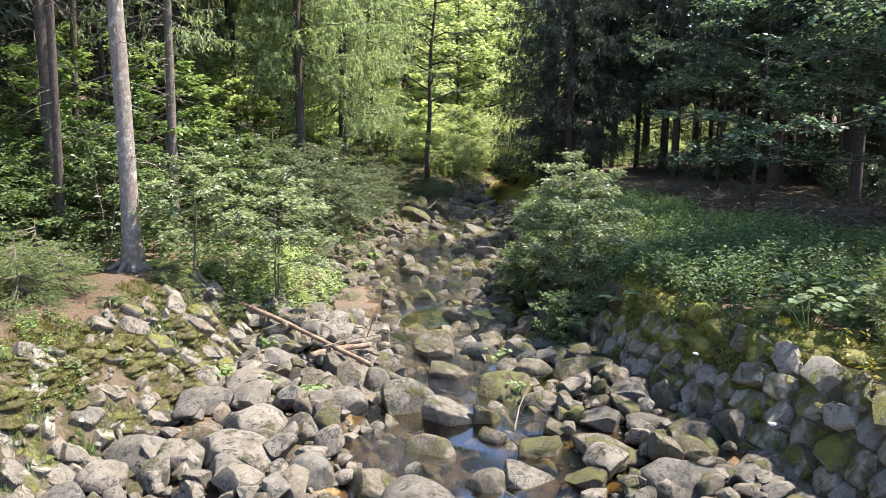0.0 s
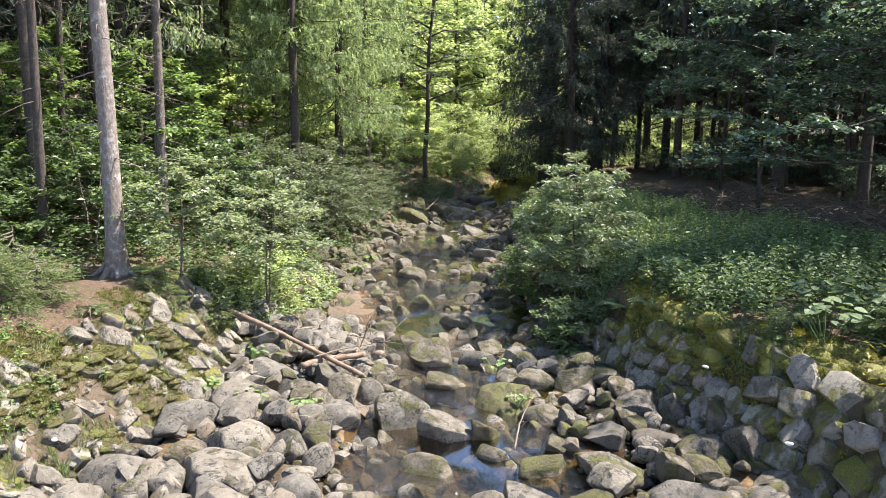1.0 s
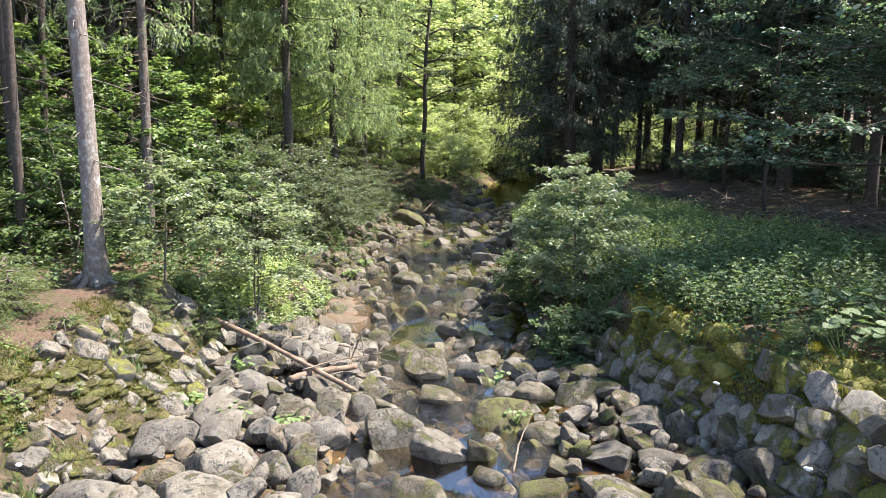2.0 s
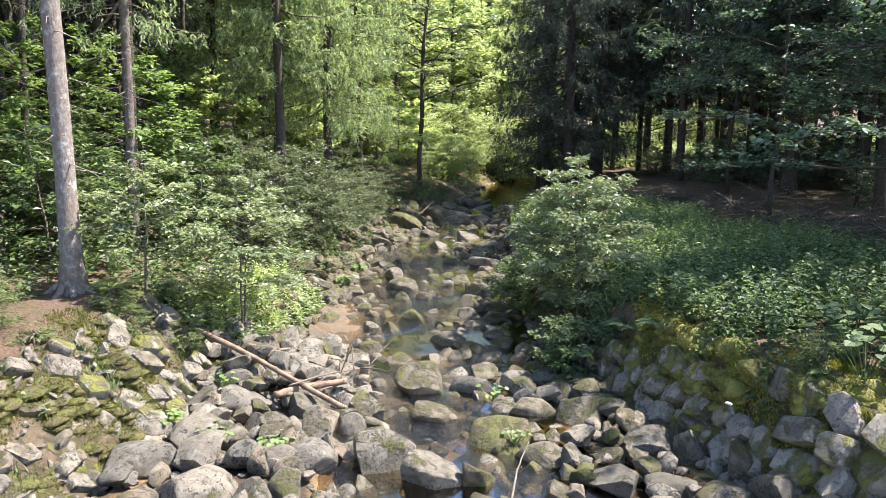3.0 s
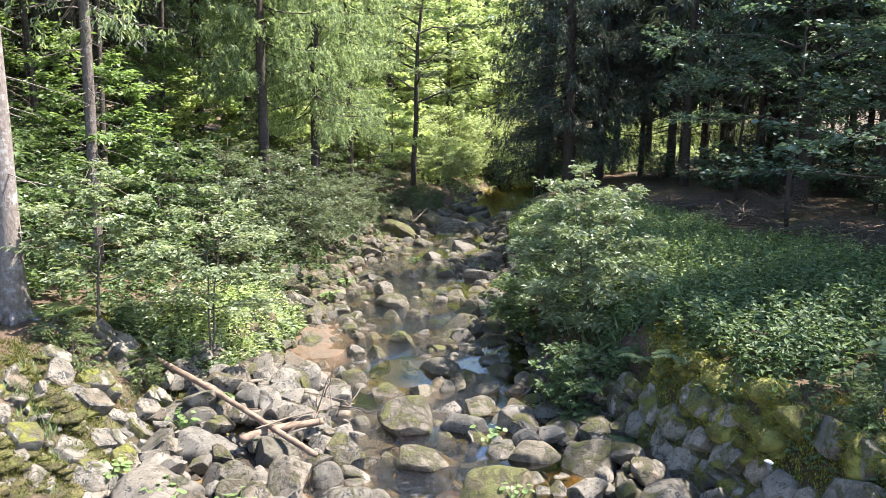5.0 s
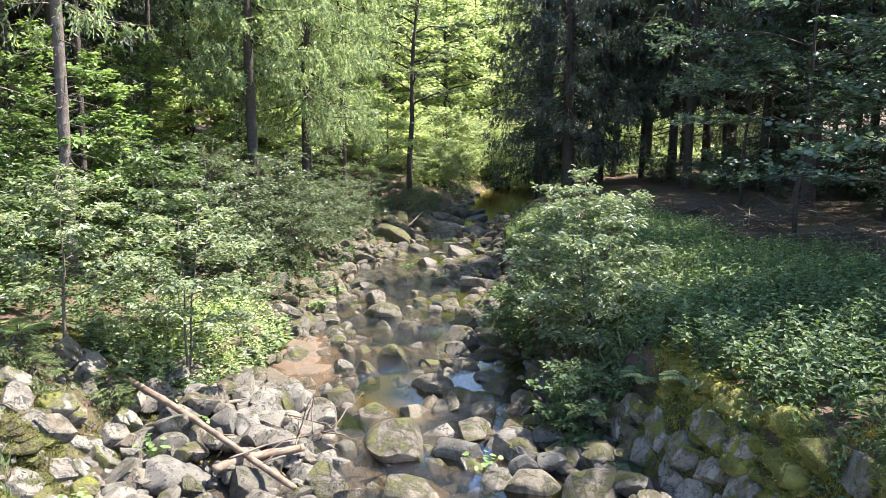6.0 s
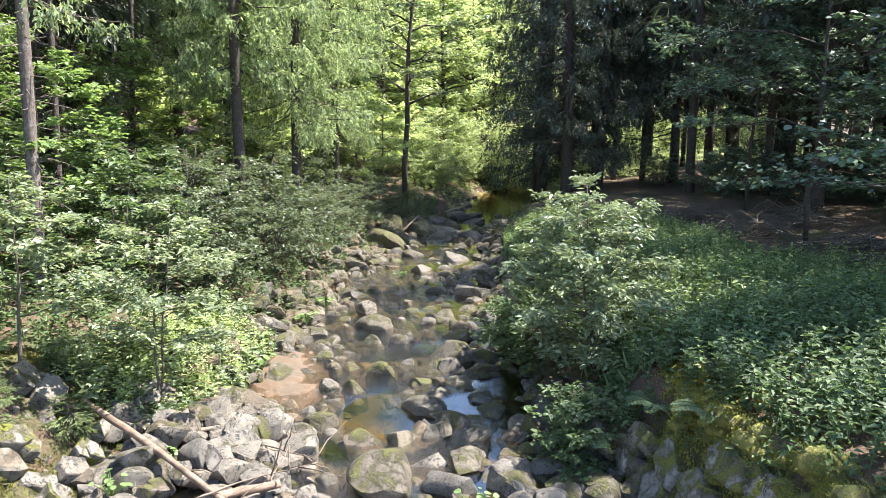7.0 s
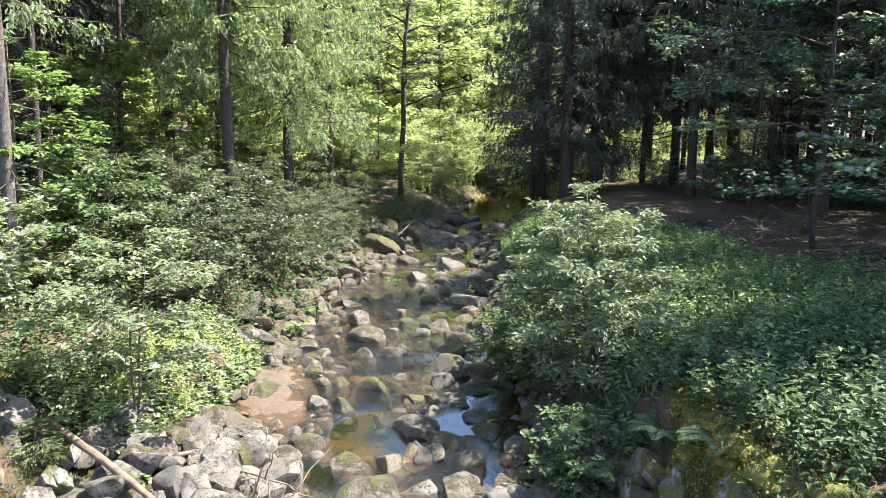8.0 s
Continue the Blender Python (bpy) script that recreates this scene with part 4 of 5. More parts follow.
skirt = spruce(-3.5, 25.2, 6, 18, 0.15, 3.2, 2.6, BARK_DARK, NEEDLE_LIT, "sunlit spruce with long drooping green boughs", dead=16, flare=1.2, twigs=24, spray=0.48, curtain=11, per=8)
for x, y, turn, scale in ((-8.6, 17.2, 40, 1.0), (-7.3, 19.5, 130, 0.9), (-10.4, 15.6, 200, 1.1), (-5.3, 25.6, 80, 0.7), (-9.6, 21.5, 280, 1.1), (-12.5, 18.0, 10, 1.2), (-8.2, 25.5, 100, 1.0), (-6.4, 29.0, 190, 1.0), (-4.7, 36.5, 60, 1.25), (-3.0, 38.5, 300, 1.1), (-6.0, 38.0, 150, 1.0)):
    again(thin, x, y, turn, scale)
for x, y, turn, scale in ((-9.4, 13.2, 50, 0.9), (-11.2, 21.0, 170, 1.0), (-10.6, 26.5, 250, 1.0), (-14.0, 24.0, 20, 1.1), (-12.6, 31.0, 120, 1.0), (-15.5, 19.5, 300, 1.0), (-9.0, 32.0, 75, 1.1), (-17.5, 28.0, 45, 1.1), (-13.6, 14.6, 215, 1.0), (-19.5, 22.5, 155, 1.2)):
    again(thick_left, x, y, turn, scale)
for x, y, turn, scale in ((-2.9, 29.5, 110, 0.85), (-5.8, 32.5, 230, 1.0), (-8.0, 36.0, 330, 1.0), (-9.5, 41.0, 20, 1.1)):
    again(skirt, x, y, turn, scale)

gap_trees = []
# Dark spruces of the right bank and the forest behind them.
dark = spruce(5.5, 33.0, 8, 19, 0.25, 1.9, 3.7, BARK_DARK, NEEDLE_SHADED, "large dark spruce with boughs down to the bank", dead=30, flare=1.3, twigs=24, spray=0.5, curtain=10, per=7)
again(dark, 7.0, 34.6, 140, 0.95)
again(dark, 5.2, 37.2, 250, 1.0)
for x, y, turn, scale in ((7.6, 36.4, 20, 0.92), (8.5, 38.0, 150, 0.9), (9.3, 36.2, 260, 0.95), (9.2, 40.4, 80, 0.9), (8.1, 40.8, 300, 0.9)):
    gap_trees.append((x, y, turn, scale))
shade = spruce(9.6, 31.0, 9, 19, 0.17, 4.6, 2.6, BARK_DARK, NEEDLE_SHADED, "dark spruce of the shaded forest", dead=26, flare=1.25, twigs=12, whorl=0.6, per=5, spray=0.7)
shade_b = spruce(11.5, 29.0, 10, 17, 0.13, 3.8, 2.3, BARK_DARK, NEEDLE_SHADED, "slim dark spruce of the shaded forest", dead=30, flare=1.25, twigs=12, whorl=0.6, per=5, spray=0.7)
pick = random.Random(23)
dark_b = spruce(10.4, 35.5, 12, 18, 0.2, 2.0, 2.8, BARK_DARK, NEEDLE_SHADED, "dark spruce with low boughs in the shaded forest", dead=20, flare=1.3, twigs=11, spray=0.5, curtain=3, per=6, whorl=0.5, group="dark forest spruces")
for x, y, turn, scale in ((12.6, 37.5, 40, 1.0), (15.0, 35.0, 90, 1.05), (17.6, 38.0, 150, 1.0), (13.4, 31.6, 220, 0.9), (18.6, 33.0, 280, 1.0), (21.5, 36.0, 330, 1.05), (16.4, 28.4, 20, 0.95), (20.6, 29.0, 75, 1.0), (14.6, 24.6, 130, 0.9), (18.2, 23.8, 190, 1.0), (24.0, 31.0, 250, 1.0), (22.0, 25.0, 310, 1.0), (15.4, 41.5, 65, 1.0), (20.0, 42.0, 110, 1.0)):
    again(dark_b, x, y, turn, scale)
for x, y, turn, scale in ((7.2, 42.0, 30, 1.0), (5.4, 41.5, 210, 0.9), (6.6, 45.5, 300, 0.95)):
    again(dark_b, x, y, turn, scale)
for x, y, turn, scale in gap_trees + [(14.0, 45.0, 0, 1.0), (17.0, 46.5, 60, 1.0), (19.5, 45.5, 120, 1.0), (22.5, 47.0, 180, 1.0), (13.0, 48.0, 270, 0.9)]:
    again(shade_b, x, y, turn, scale)
stand = [(9.6, 31.0), (11.5, 29.0), (5.5, 33), (7, 34.6), (5.2, 37.2), (8.6, 37.5)]
tries = 0
while len(stand) < 100 and tries < 20000:
    tries += 1
    x, y = pick.uniform(8.5, 38), pick.uniform(13, 70)
    if x < np.interp(y, [13, 18, 24, 30, 62], [11.5, 11.0, 10.0, 9.0, 15.0]) or 0.19 < math.atan2(x - 0.2, y - 2.6) < 0.27 and y > 33 or 9 < x < 27 and 46.5 < y < 64:
        continue
    if any(math.hypot(x - p, y - q) < (1.35 if 26 < y < 42 and x < 24 else 2.0) for p, q in stand):
        continue
    stand.append((x, y))
    again(pick.choice((shade, shade_b)), x, y, pick.uniform(0, 360), pick.uniform(0.8, 1.12))

for x, y, turn, scale in ((-11.0, 14.8, 20, 0.95), (-13.0, 20.0, 140, 1.0), (-10.2, 24.4, 230, 1.0), (-14.5, 16.6, 300, 1.0), (-12.0, 28.6, 80, 1.0), (-16.0, 25.0, 190, 1.0)):
    again(dark_b, x, y, turn, scale)
# Spruces added to block light from the left wood; many stand out of view.
left_stand = [(-8.1, 15.2), (-7.1, 13.6), (-5.95, 16.2)]
tries = 0
while len(left_stand) < 84 and tries < 9000:
    tries += 1
    x, y = pick.uniform(-36, -9.5), pick.uniform(11, 50)
    if x > -9.5 - 0.05 * (y - 12) or any(math.hypot(x - p, y - q) < 2.2 for p, q in left_stand):
        continue
    left_stand.append((x, y))
    again(pick.choice((shade, shade_b)), x, y, pick.uniform(0, 360), pick.uniform(0.85, 1.15))

# Saplings and shrubs of the left bank.
broadleaf("sapling", -4.42, 12.75, 31, "slender sapling with a thin pale stem and small leaves", "sapling", LEAF_BEECH, high=2.75, spread=1.0, thick=0.028, first=0.34, limbs=20, leaf=0.088, count=4600, sag=0.22, rise=0.35, flat=0.28)
broadleaf("sapling", -3.25, 13.9, 32, "bushy grey-green sapling with layered sprays of leaves", "sapling", LEAF_BEECH, high=3.0, spread=1.1, thick=0.024, first=0.34, limbs=15, leaf=0.085, count=5200, stems=2, sag=0.22, rise=0.35, flat=0.28)
shrub_a = broadleaf("shrub", -6.6, 14.3, 33, "broad-leaved shrub with leaves toned dark for shade", "shrub", LEAF_UNDER, group="understorey shrubs", high=2.7, spread=1.35, thick=0.03, first=0.12, limbs=18, leaf=0.13, count=3300, stems=2, flat=0.28, rise=0.35)
shrub_b = broadleaf("shrub", -4.0, 18.4, 34, "dense green shrub on the stream bank", "shrub", LEAF_BANK_SHADED, group="understorey shrubs", high=2.3, spread=1.2, thick=0.026, first=0.08, limbs=17, leaf=0.095, count=4600, stems=3, flat=0.3)
shrub_c = broadleaf("young_tree", -6.6, 17.6, 35, "young maple with layers of bright leaves", "tree", LEAF_SHADE, group="young maples", high=4.6, spread=1.5, thick=0.05, first=0.2, limbs=24, leaf=0.14, count=4200, flat=0.26, rise=0.32)
for x, y, turn, scale in ((-8.2, 12.9, 30, 0.8), (-9.4, 15.0, 90, 1.0), (-7.6, 16.3, 150, 0.95), (-10.8, 13.6, 210, 1.0), (-8.6, 18.7, 270, 1.1), (-5.2, 17.3, 320, 1.0), (-11.5, 17.0, 20, 1.1), (-7.0, 21.5, 100, 1.0), (-9.6, 11.4, 140, 0.75), (-10.2, 19.6, 45, 1.1), (-5.6, 22.6, 120, 0.9)):
    again(shrub_a, x, y, turn, scale)
for x, y, turn, scale in ((-3.2, 20.6, 40, 0.8), (-2.9, 23.0, 120, 0.85), (-2.5, 25.6, 220, 0.75), (-3.7, 22.0, 300, 1.1), (-2.1, 28.2, 20, 0.7), (-3.5, 27.0, 170, 1.0), (-4.9, 20.2, 80, 1.1), (-1.6, 31.8, 190, 0.65), (-4.4, 30.0, 10, 1.1), (-2.6, 33.6, 330, 0.8)):
    again(shrub_b, x, y, turn, scale)
for x, y, turn, scale in ((-9.0, 16.6, 160, 1.0), (-7.6, 23.5, 240, 1.1), (-5.9, 27.4, 330, 1.0), (-11.0, 23.4, 20, 1.2), (-3.9, 33.0, 120, 1.0), (-7.2, 33.6, 200, 1.2)):
    again(shrub_c, x, y, turn, scale)

deep = random.Random(29)
for n in range(34):
    x, y = deep.uniform(-26, -9.5), deep.uniform(24, 52)
    again(skirt if n % 3 == 0 else shrub_c, x, y, deep.uniform(0, 360), deep.uniform(0.8, 1.15))

# Young maples whose sunlight is painted in by the brighter leaf colour.
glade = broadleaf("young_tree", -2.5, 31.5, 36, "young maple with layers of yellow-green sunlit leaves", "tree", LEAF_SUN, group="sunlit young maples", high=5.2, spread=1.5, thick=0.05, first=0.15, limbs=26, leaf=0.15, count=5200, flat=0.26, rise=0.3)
for x, y, turn, scale in ((-3.7, 34.2, 60, 1.1), (-1.9, 37.2, 140, 1.1), (-5.2, 31.0, 230, 1.0), (-6.6, 34.5, 310, 1.2), (-4.0, 39.0, 20, 1.2), (-7.6, 27.0, 100, 0.9), (-4.6, 27.6, 200, 0.8)):
    again(glade, x, y, turn, scale)

# The alder at the bend and the sunlit wood behind it.
alder = broadleaf("broadleaf_tree", -0.85, 35.0, 41, "slender alder leaning over the brook", "tree", LEAF_BEECH, BARK_DARK, high=13, spread=2.4, thick=0.13, first=0.3, limbs=26, leaf=0.12, count=8000, subs=7)
alder.matrix_basis = alder.matrix_basis @ pose(0, 0, 0, 0, 3.5, 0)
# The leaf colour itself is lifted for the sunlit, hazy look.
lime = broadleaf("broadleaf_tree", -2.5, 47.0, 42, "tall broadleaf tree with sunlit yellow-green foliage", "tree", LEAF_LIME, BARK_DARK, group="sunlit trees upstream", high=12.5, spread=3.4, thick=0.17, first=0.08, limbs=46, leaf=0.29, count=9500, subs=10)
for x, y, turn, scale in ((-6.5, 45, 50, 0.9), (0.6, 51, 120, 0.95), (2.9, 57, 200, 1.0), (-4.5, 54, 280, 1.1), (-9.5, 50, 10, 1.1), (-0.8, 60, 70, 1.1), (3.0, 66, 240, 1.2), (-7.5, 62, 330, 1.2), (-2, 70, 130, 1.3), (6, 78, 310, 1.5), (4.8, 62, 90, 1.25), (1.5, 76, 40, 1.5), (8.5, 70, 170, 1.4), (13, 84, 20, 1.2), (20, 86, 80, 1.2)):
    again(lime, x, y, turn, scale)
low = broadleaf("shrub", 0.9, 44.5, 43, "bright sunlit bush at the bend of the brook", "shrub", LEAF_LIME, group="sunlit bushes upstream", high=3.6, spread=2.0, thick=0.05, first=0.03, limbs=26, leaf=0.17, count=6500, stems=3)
for x, y, turn, scale in ((3.0, 47.5, 60, 0.9), (-1.0, 41.5, 160, 0.8), (5.6, 49.0, 250, 1.0), (-3.0, 42.6, 20, 1.0), (7.4, 44.5, 120, 0.7), (13.5, 58, 210, 1.0), (16.0, 60, 300, 1.0), (11.0, 55, 80, 0.9), (4.4, 46.0, 100, 0.75), (6.0, 45.2, 210, 0.7), (0.2, 38.8, 100, 0.5), (0.5, 40.6, 200, 0.6), (1.7, 43.4, 300, 0.6), (3.4, 45.8, 40, 0.6), (9.2, 47.5, 10, 0.8), (10.6, 50.5, 130, 1.0), (12.6, 53, 240, 1.0), (15, 54.5, 330, 1.0), (17.5, 56, 50, 1.1), (20.5, 58, 190, 1.1), (23.5, 60, 270, 1.2), (27, 61, 100, 1.2), (12.2, 49, 290, 0.7)):
    again(low, x, y, turn, scale)

for x, y, turn, scale in ((-6, 78, 20, 1.3), (-14, 70, 100, 1.4), (-20, 64, 200, 1.4), (-24, 76, 300, 1.5), (-13, 84, 60, 1.5), (0, 86, 160, 1.5)):
    again(lime, x, y, turn, scale)
gloom = broadleaf("shrub", 10.0, 28.6, 44, "dark shrub of the shaded forest floor", "shrub", LEAF_BLUE_SHADE, group="shaded undergrowth", high=1.7, spread=1.4, thick=0.025, first=0.03, limbs=18, leaf=0.095, count=4500, stems=3)
for x, y, turn, scale in ((12.0, 27.4, 40, 0.9), (14.4, 27.0, 100, 1.0), (11.4, 31.0, 200, 0.9), (16.6, 25.6, 300, 1.1), (13.0, 33.0, 20, 1.0), (9.4, 33.4, 80, 0.7), (18.5, 27.6, 160, 1.2), (14.8, 30.0, 260, 1.1), (12.4, 21.4, 140, 0.8), (15.2, 21.6, 10, 1.0), (17.0, 19.4, 70, 1.0), (13.2, 17.6, 230, 0.9)):
    again(gloom, x, y, turn, scale)

# The elder on the right bank, and the maple whose branches hang into view.
broadleaf("elder_bush", 2.75, 14.7, 51, "elder bush with pale drooping leaf sprays", "shrub", LEAF_ELDER, high=2.75, spread=1.15, thick=0.03, first=0.1, limbs=22, leaf=0.11, count=11000, stems=3, wide=0.42, sag=0.35, flat=0.6)
broadleaf("shrub", 2.2, 16.4, 52, "dark green shrub overhanging the brook", "shrub", LEAF_HERB, high=1.5, spread=0.9, thick=0.022, first=0.08, limbs=16, leaf=0.085, count=6000, stems=3)
broadleaf("shrub", 2.35, 12.9, 53, "dark green shrub overhanging the stone wall", "shrub", LEAF_HERB, high=1.0, spread=0.75, thick=0.02, first=0.05, limbs=14, leaf=0.085, count=4500, stems=3)
broadleaf("broadleaf_tree", 9.6, 13.8, 54, "maple with long low branches of large leaves", "tree", LEAF_BLUE_SHADE, BARK_DARK, high=8.5, spread=5.4, thick=0.09, first=0.2, limbs=28, leaf=0.098, count=19000, rounded=True, wide=0.85, rise=0.25, sag=0.28, subs=12, flat=0.35)
beech = broadleaf("broadleaf_tree", 8.4, 20.0, 55, "shaded beech with layered branches at the forest edge", "tree", LEAF_BLUE_SHADE, BARK_DARK, group="shaded beeches", high=9, spread=2.9, thick=0.06, first=0.24, limbs=30, leaf=0.115, count=11000, rise=0.4, sag=0.35, subs=10, flat=0.35)
for x, y, turn, scale in ((10.6, 17.0, 80, 0.9), (12.2, 23.0, 190, 1.1), (9.6, 26.0, 300, 0.95), (14.5, 19.5, 30, 1.1), (15.5, 28.0, 140, 1.1)):
    again(beech, x, y, turn, scale)


# ---- plants of the banks ----
def herb_field(name, spots, high, per, leaf, mat, label, seed, wide=0.55, stem=True, droop=0.15):
    """Many leafy stems at the given places, as one stand of plants."""
    r = np.random.default_rng(seed)
    x, y = spots[:, 0], spots[:, 1]
    z = surface(x, y)
    n = len(x)
    tall = high * r.uniform(0.5, 1.15, n) * (1 + 0.3 * rough(x, y, 1.1, seed))
    lean = r.normal(0, 0.16, (n, 2))
    k = np.repeat(np.arange(n), per)
    t = np.tile(np.linspace(0.25, 1.0, per), n) * r.uniform(0.9, 1.05, n * per)
    a = np.tile(np.arange(per) * 2.4, n) + np.repeat(r.uniform(0, 6.28, n), per)
    base = np.stack([x[k] + lean[k, 0] * tall[k] * t, y[k] + lean[k, 1] * tall[k] * t, z[k] + tall[k] * t], 1)
    way = np.stack([np.cos(a), np.sin(a), r.normal(0.15, 0.3, n * per)], 1)
    up = np.array([0, 0, 1.0]) + r.normal(0, 0.35, (n * per, 3))
    size = leaf * r.uniform(0.6, 1.3, n * per) * (1.2 - 0.45 * t)
    pieces = [leaves(base, way, up, size, size * wide, 0.12, droop)]
    if stem:
        foot = np.stack([x, y, z - 0.02], 1)
        pieces.append(leaves(foot, np.stack([lean[:, 0], lean[:, 1], np.ones(n)], 1), r.normal(size=(n, 3)), tall, np.full(n, 0.012), 0.05))
    return tagged(new(name, mesh_of(name, *joined(pieces), mat)), label, "plants", kind="stuff")


def grass_field(name, spots, high, blades, mat, label, seed, width=0.008):
    r = np.random.default_rng(seed)
    k = np.repeat(np.arange(len(spots)), blades)
    x, y = spots[k, 0] + r.normal(0, 0.05, len(k)), spots[k, 1] + r.normal(0, 0.05, len(k))
    way = np.stack([r.normal(0, 0.35, len(k)), r.normal(0, 0.35, len(k)), np.ones(len(k))], 1)
    size = high * r.uniform(0.4, 1.2, len(k))
    return tagged(new(name, mesh_of(name, *leaves(np.stack([x, y, surface(x, y) - 0.01], 1), way, r.normal(size=(len(k), 3)), size, np.full(len(k), width), 0.1, 0.25), mat)), label, "grass", kind="stuff")


def scattered(n, x0, x1, y0, y1, keep, seed):
    r = np.random.default_rng(seed)
    p = np.stack([r.uniform(x0, x1, n), r.uniform(y0, y1, n)], 1)
    return p[keep(p[:, 0], p[:, 1])]


def meadow_edge(y):
    return np.interp(y, [4, 11, 15.6, 22.6, 27], [9.5, 9.2, 8.4, 6.3, 4.6]) + 0.4 * rough(y, 3, 1.6, 31)


meadow = scattered(9500, 2.2, 9.5, 5, 27, lambda x, y: (x > right_shore(y) + np.interp(y, [8.0, 10.5, 13, 13.1], [1.75, 0.95, 0.75, 0.45])) & (x < meadow_edge(y)), 61)
burr = (meadow[:, 0] > 4.3) & (meadow[:, 0] < 6.2) & (meadow[:, 1] > 8.5) & (meadow[:, 1] < 10.7) & (np.arange(len(meadow)) % 4 > 0)
meadow = meadow[~burr]
near = meadow[meadow[:, 1] < 15]
far = meadow[meadow[:, 1] >= 13]
herb_field("meadow_herbs", near, 0.55, 12, 0.115, LEAF_HERB, "thick green nettles and herbs on the bank", 62)
# Far herbs take lighter leaf colours to carry the open-sky light there.
herb_field("light_meadow_herbs", far[::3], 0.45, 9, 0.10, LEAF_FRESH, "light green herbs of the forest meadow", 60)
herb_field("meadow_herbs", far, 0.42, 8, 0.09, LEAF_HERB_LIT, "green herbs of the shaded forest meadow", 63)
herb_field("fresh_meadow_herbs", near[::7], 0.62, 11, 0.095, LEAF_HERB_LIT, "bright green herbs standing above the nettles", 69)
herb_field("yellowing_herbs", scattered(800, 2.6, 6.5, 6, 13.0, lambda x, y: (x > right_shore(y) + 0.55) & (x < right_shore(y) + 2.0) & (rough(x, y, 0.8, 45) > 0.1), 64), 0.38, 9, 0.09, LEAF_YELLOW, "yellowing herbs along the edge of the wall", 65)
grass_field("meadow_grass", far, 0.34, 5, GRASS, "tall grass among the meadow herbs", 66)
herb_field("hanging_herbs", scattered(700, 2.0, 5.0, 8.6, 14, lambda x, y: (x > right_shore(y) + 0.45) & (x < right_shore(y) + 0.95), 67), 0.3, 9, 0.085, LEAF_HERB, "leafy herbs hanging over the wall top", 68, droop=0.4)

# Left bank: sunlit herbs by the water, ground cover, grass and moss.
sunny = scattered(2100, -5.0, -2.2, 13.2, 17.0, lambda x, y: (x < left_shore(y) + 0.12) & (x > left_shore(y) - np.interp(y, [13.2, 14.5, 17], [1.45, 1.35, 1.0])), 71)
# Brightest leaf colour here carries the full sun on this herb patch.
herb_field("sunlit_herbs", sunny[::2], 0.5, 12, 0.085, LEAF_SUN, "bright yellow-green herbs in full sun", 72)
herb_field("sunlit_herbs", sunny[1::3], 0.34, 9, 0.13, LEAF_BEECH, "pale broad-leaved herbs in full sun", 95, 0.8)
herb_field("sunlit_herbs", sunny[3::6], 0.55, 10, 0.09, LEAF_HERB, "green herbs standing in the sun", 96)
herb_field("bank_herbs", scattered(5000, -5.0, 0.5, 16.5, 36, lambda x, y: (x < left_shore(y) + 0.05) & (x > left_shore(y) - 1.3), 73), 0.38, 9, 0.095, LEAF_HERB, "green herbs along the water's edge", 74)
herb_field("bank_herbs", scattered(900, 0.5, 5.0, 15, 36, lambda x, y: (x > right_shore(y) - 0.1) & (x < right_shore(y) + 1.0), 75), 0.4, 9, 0.09, LEAF_HERB, "dark green herbs along the water's edge", 76)
herb_field("forest_floor_plants", scattered(4800, -16, -3.2, 11.4, 30, lambda x, y: x < left_shore(y) - np.where(y < 13.3, 2.7, 0.9), 77), 0.42, 9, 0.12, LEAF_UNDER, "leafy plants covering the forest floor", 78)
herb_field("far_bank_herbs", scattered(2600, -3, 12, 36, 54, lambda x, y: ((x < left_shore(y) + 0.1) & (x > left_shore(y) - 2.5)) | ((x > right_shore(y) - 0.1) & (x < right_shore(y) + 2.5)), 85), 0.5, 8, 0.15, LEAF_FRESH, "sunlit green herbs at the bend of the brook", 86)
herb_field("bank_plants", scattered(420, -6.2, -3.9, 5.2, 9.6, lambda x, y: (x < left_shore(y) - 0.75) & (x > left_shore(y) - 2.0) & (rough(x, y, 0.6, 46) > 0.0), 89), 0.2, 8, 0.07, LEAF_SHADE, "small green plants on the stony bank", 90)
herb_field("far_forest_plants", scattered(2000, -16, -3.5, 21, 48, lambda x, y: x < left_shore(y) - 1.6, 97), 0.6, 8, 0.19, LEAF_SHADE, "leafy undergrowth between the spruces", 98)
herb_field("deep_forest_plants", scattered(2600, -34, -13, 13, 44, lambda x, y: x < -13, 93), 0.6, 7, 0.22, LEAF_BLUE_SHADE, "dim leafy undergrowth deep in the forest", 94)
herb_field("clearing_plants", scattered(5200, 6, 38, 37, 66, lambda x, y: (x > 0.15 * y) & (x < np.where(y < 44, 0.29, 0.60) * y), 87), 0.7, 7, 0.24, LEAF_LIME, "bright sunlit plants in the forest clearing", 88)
grass_field("bank_grass", scattered(800, -6.5, -3.4, 5, 13.6, lambda x, y: (x < left_shore(y) - 0.3) & (x > left_shore(y) - 1.55) & (rough(x, y, 0.7, 40) > 0.15), 79), 0.13, 12, GRASS, "thin grass on the stony bank", 80)
grass_field("moss_tufts", scattered(9000, -6.5, -3.2, 5, 13.6, lambda x, y: (x < left_shore(y) - 0.25) & (x > left_shore(y) - 1.9) & (rough(x, y, 0.7, 41) > 0.0), 81), 0.035, 14, MOSS, "yellow-green moss on the stony bank", 82, 0.016)
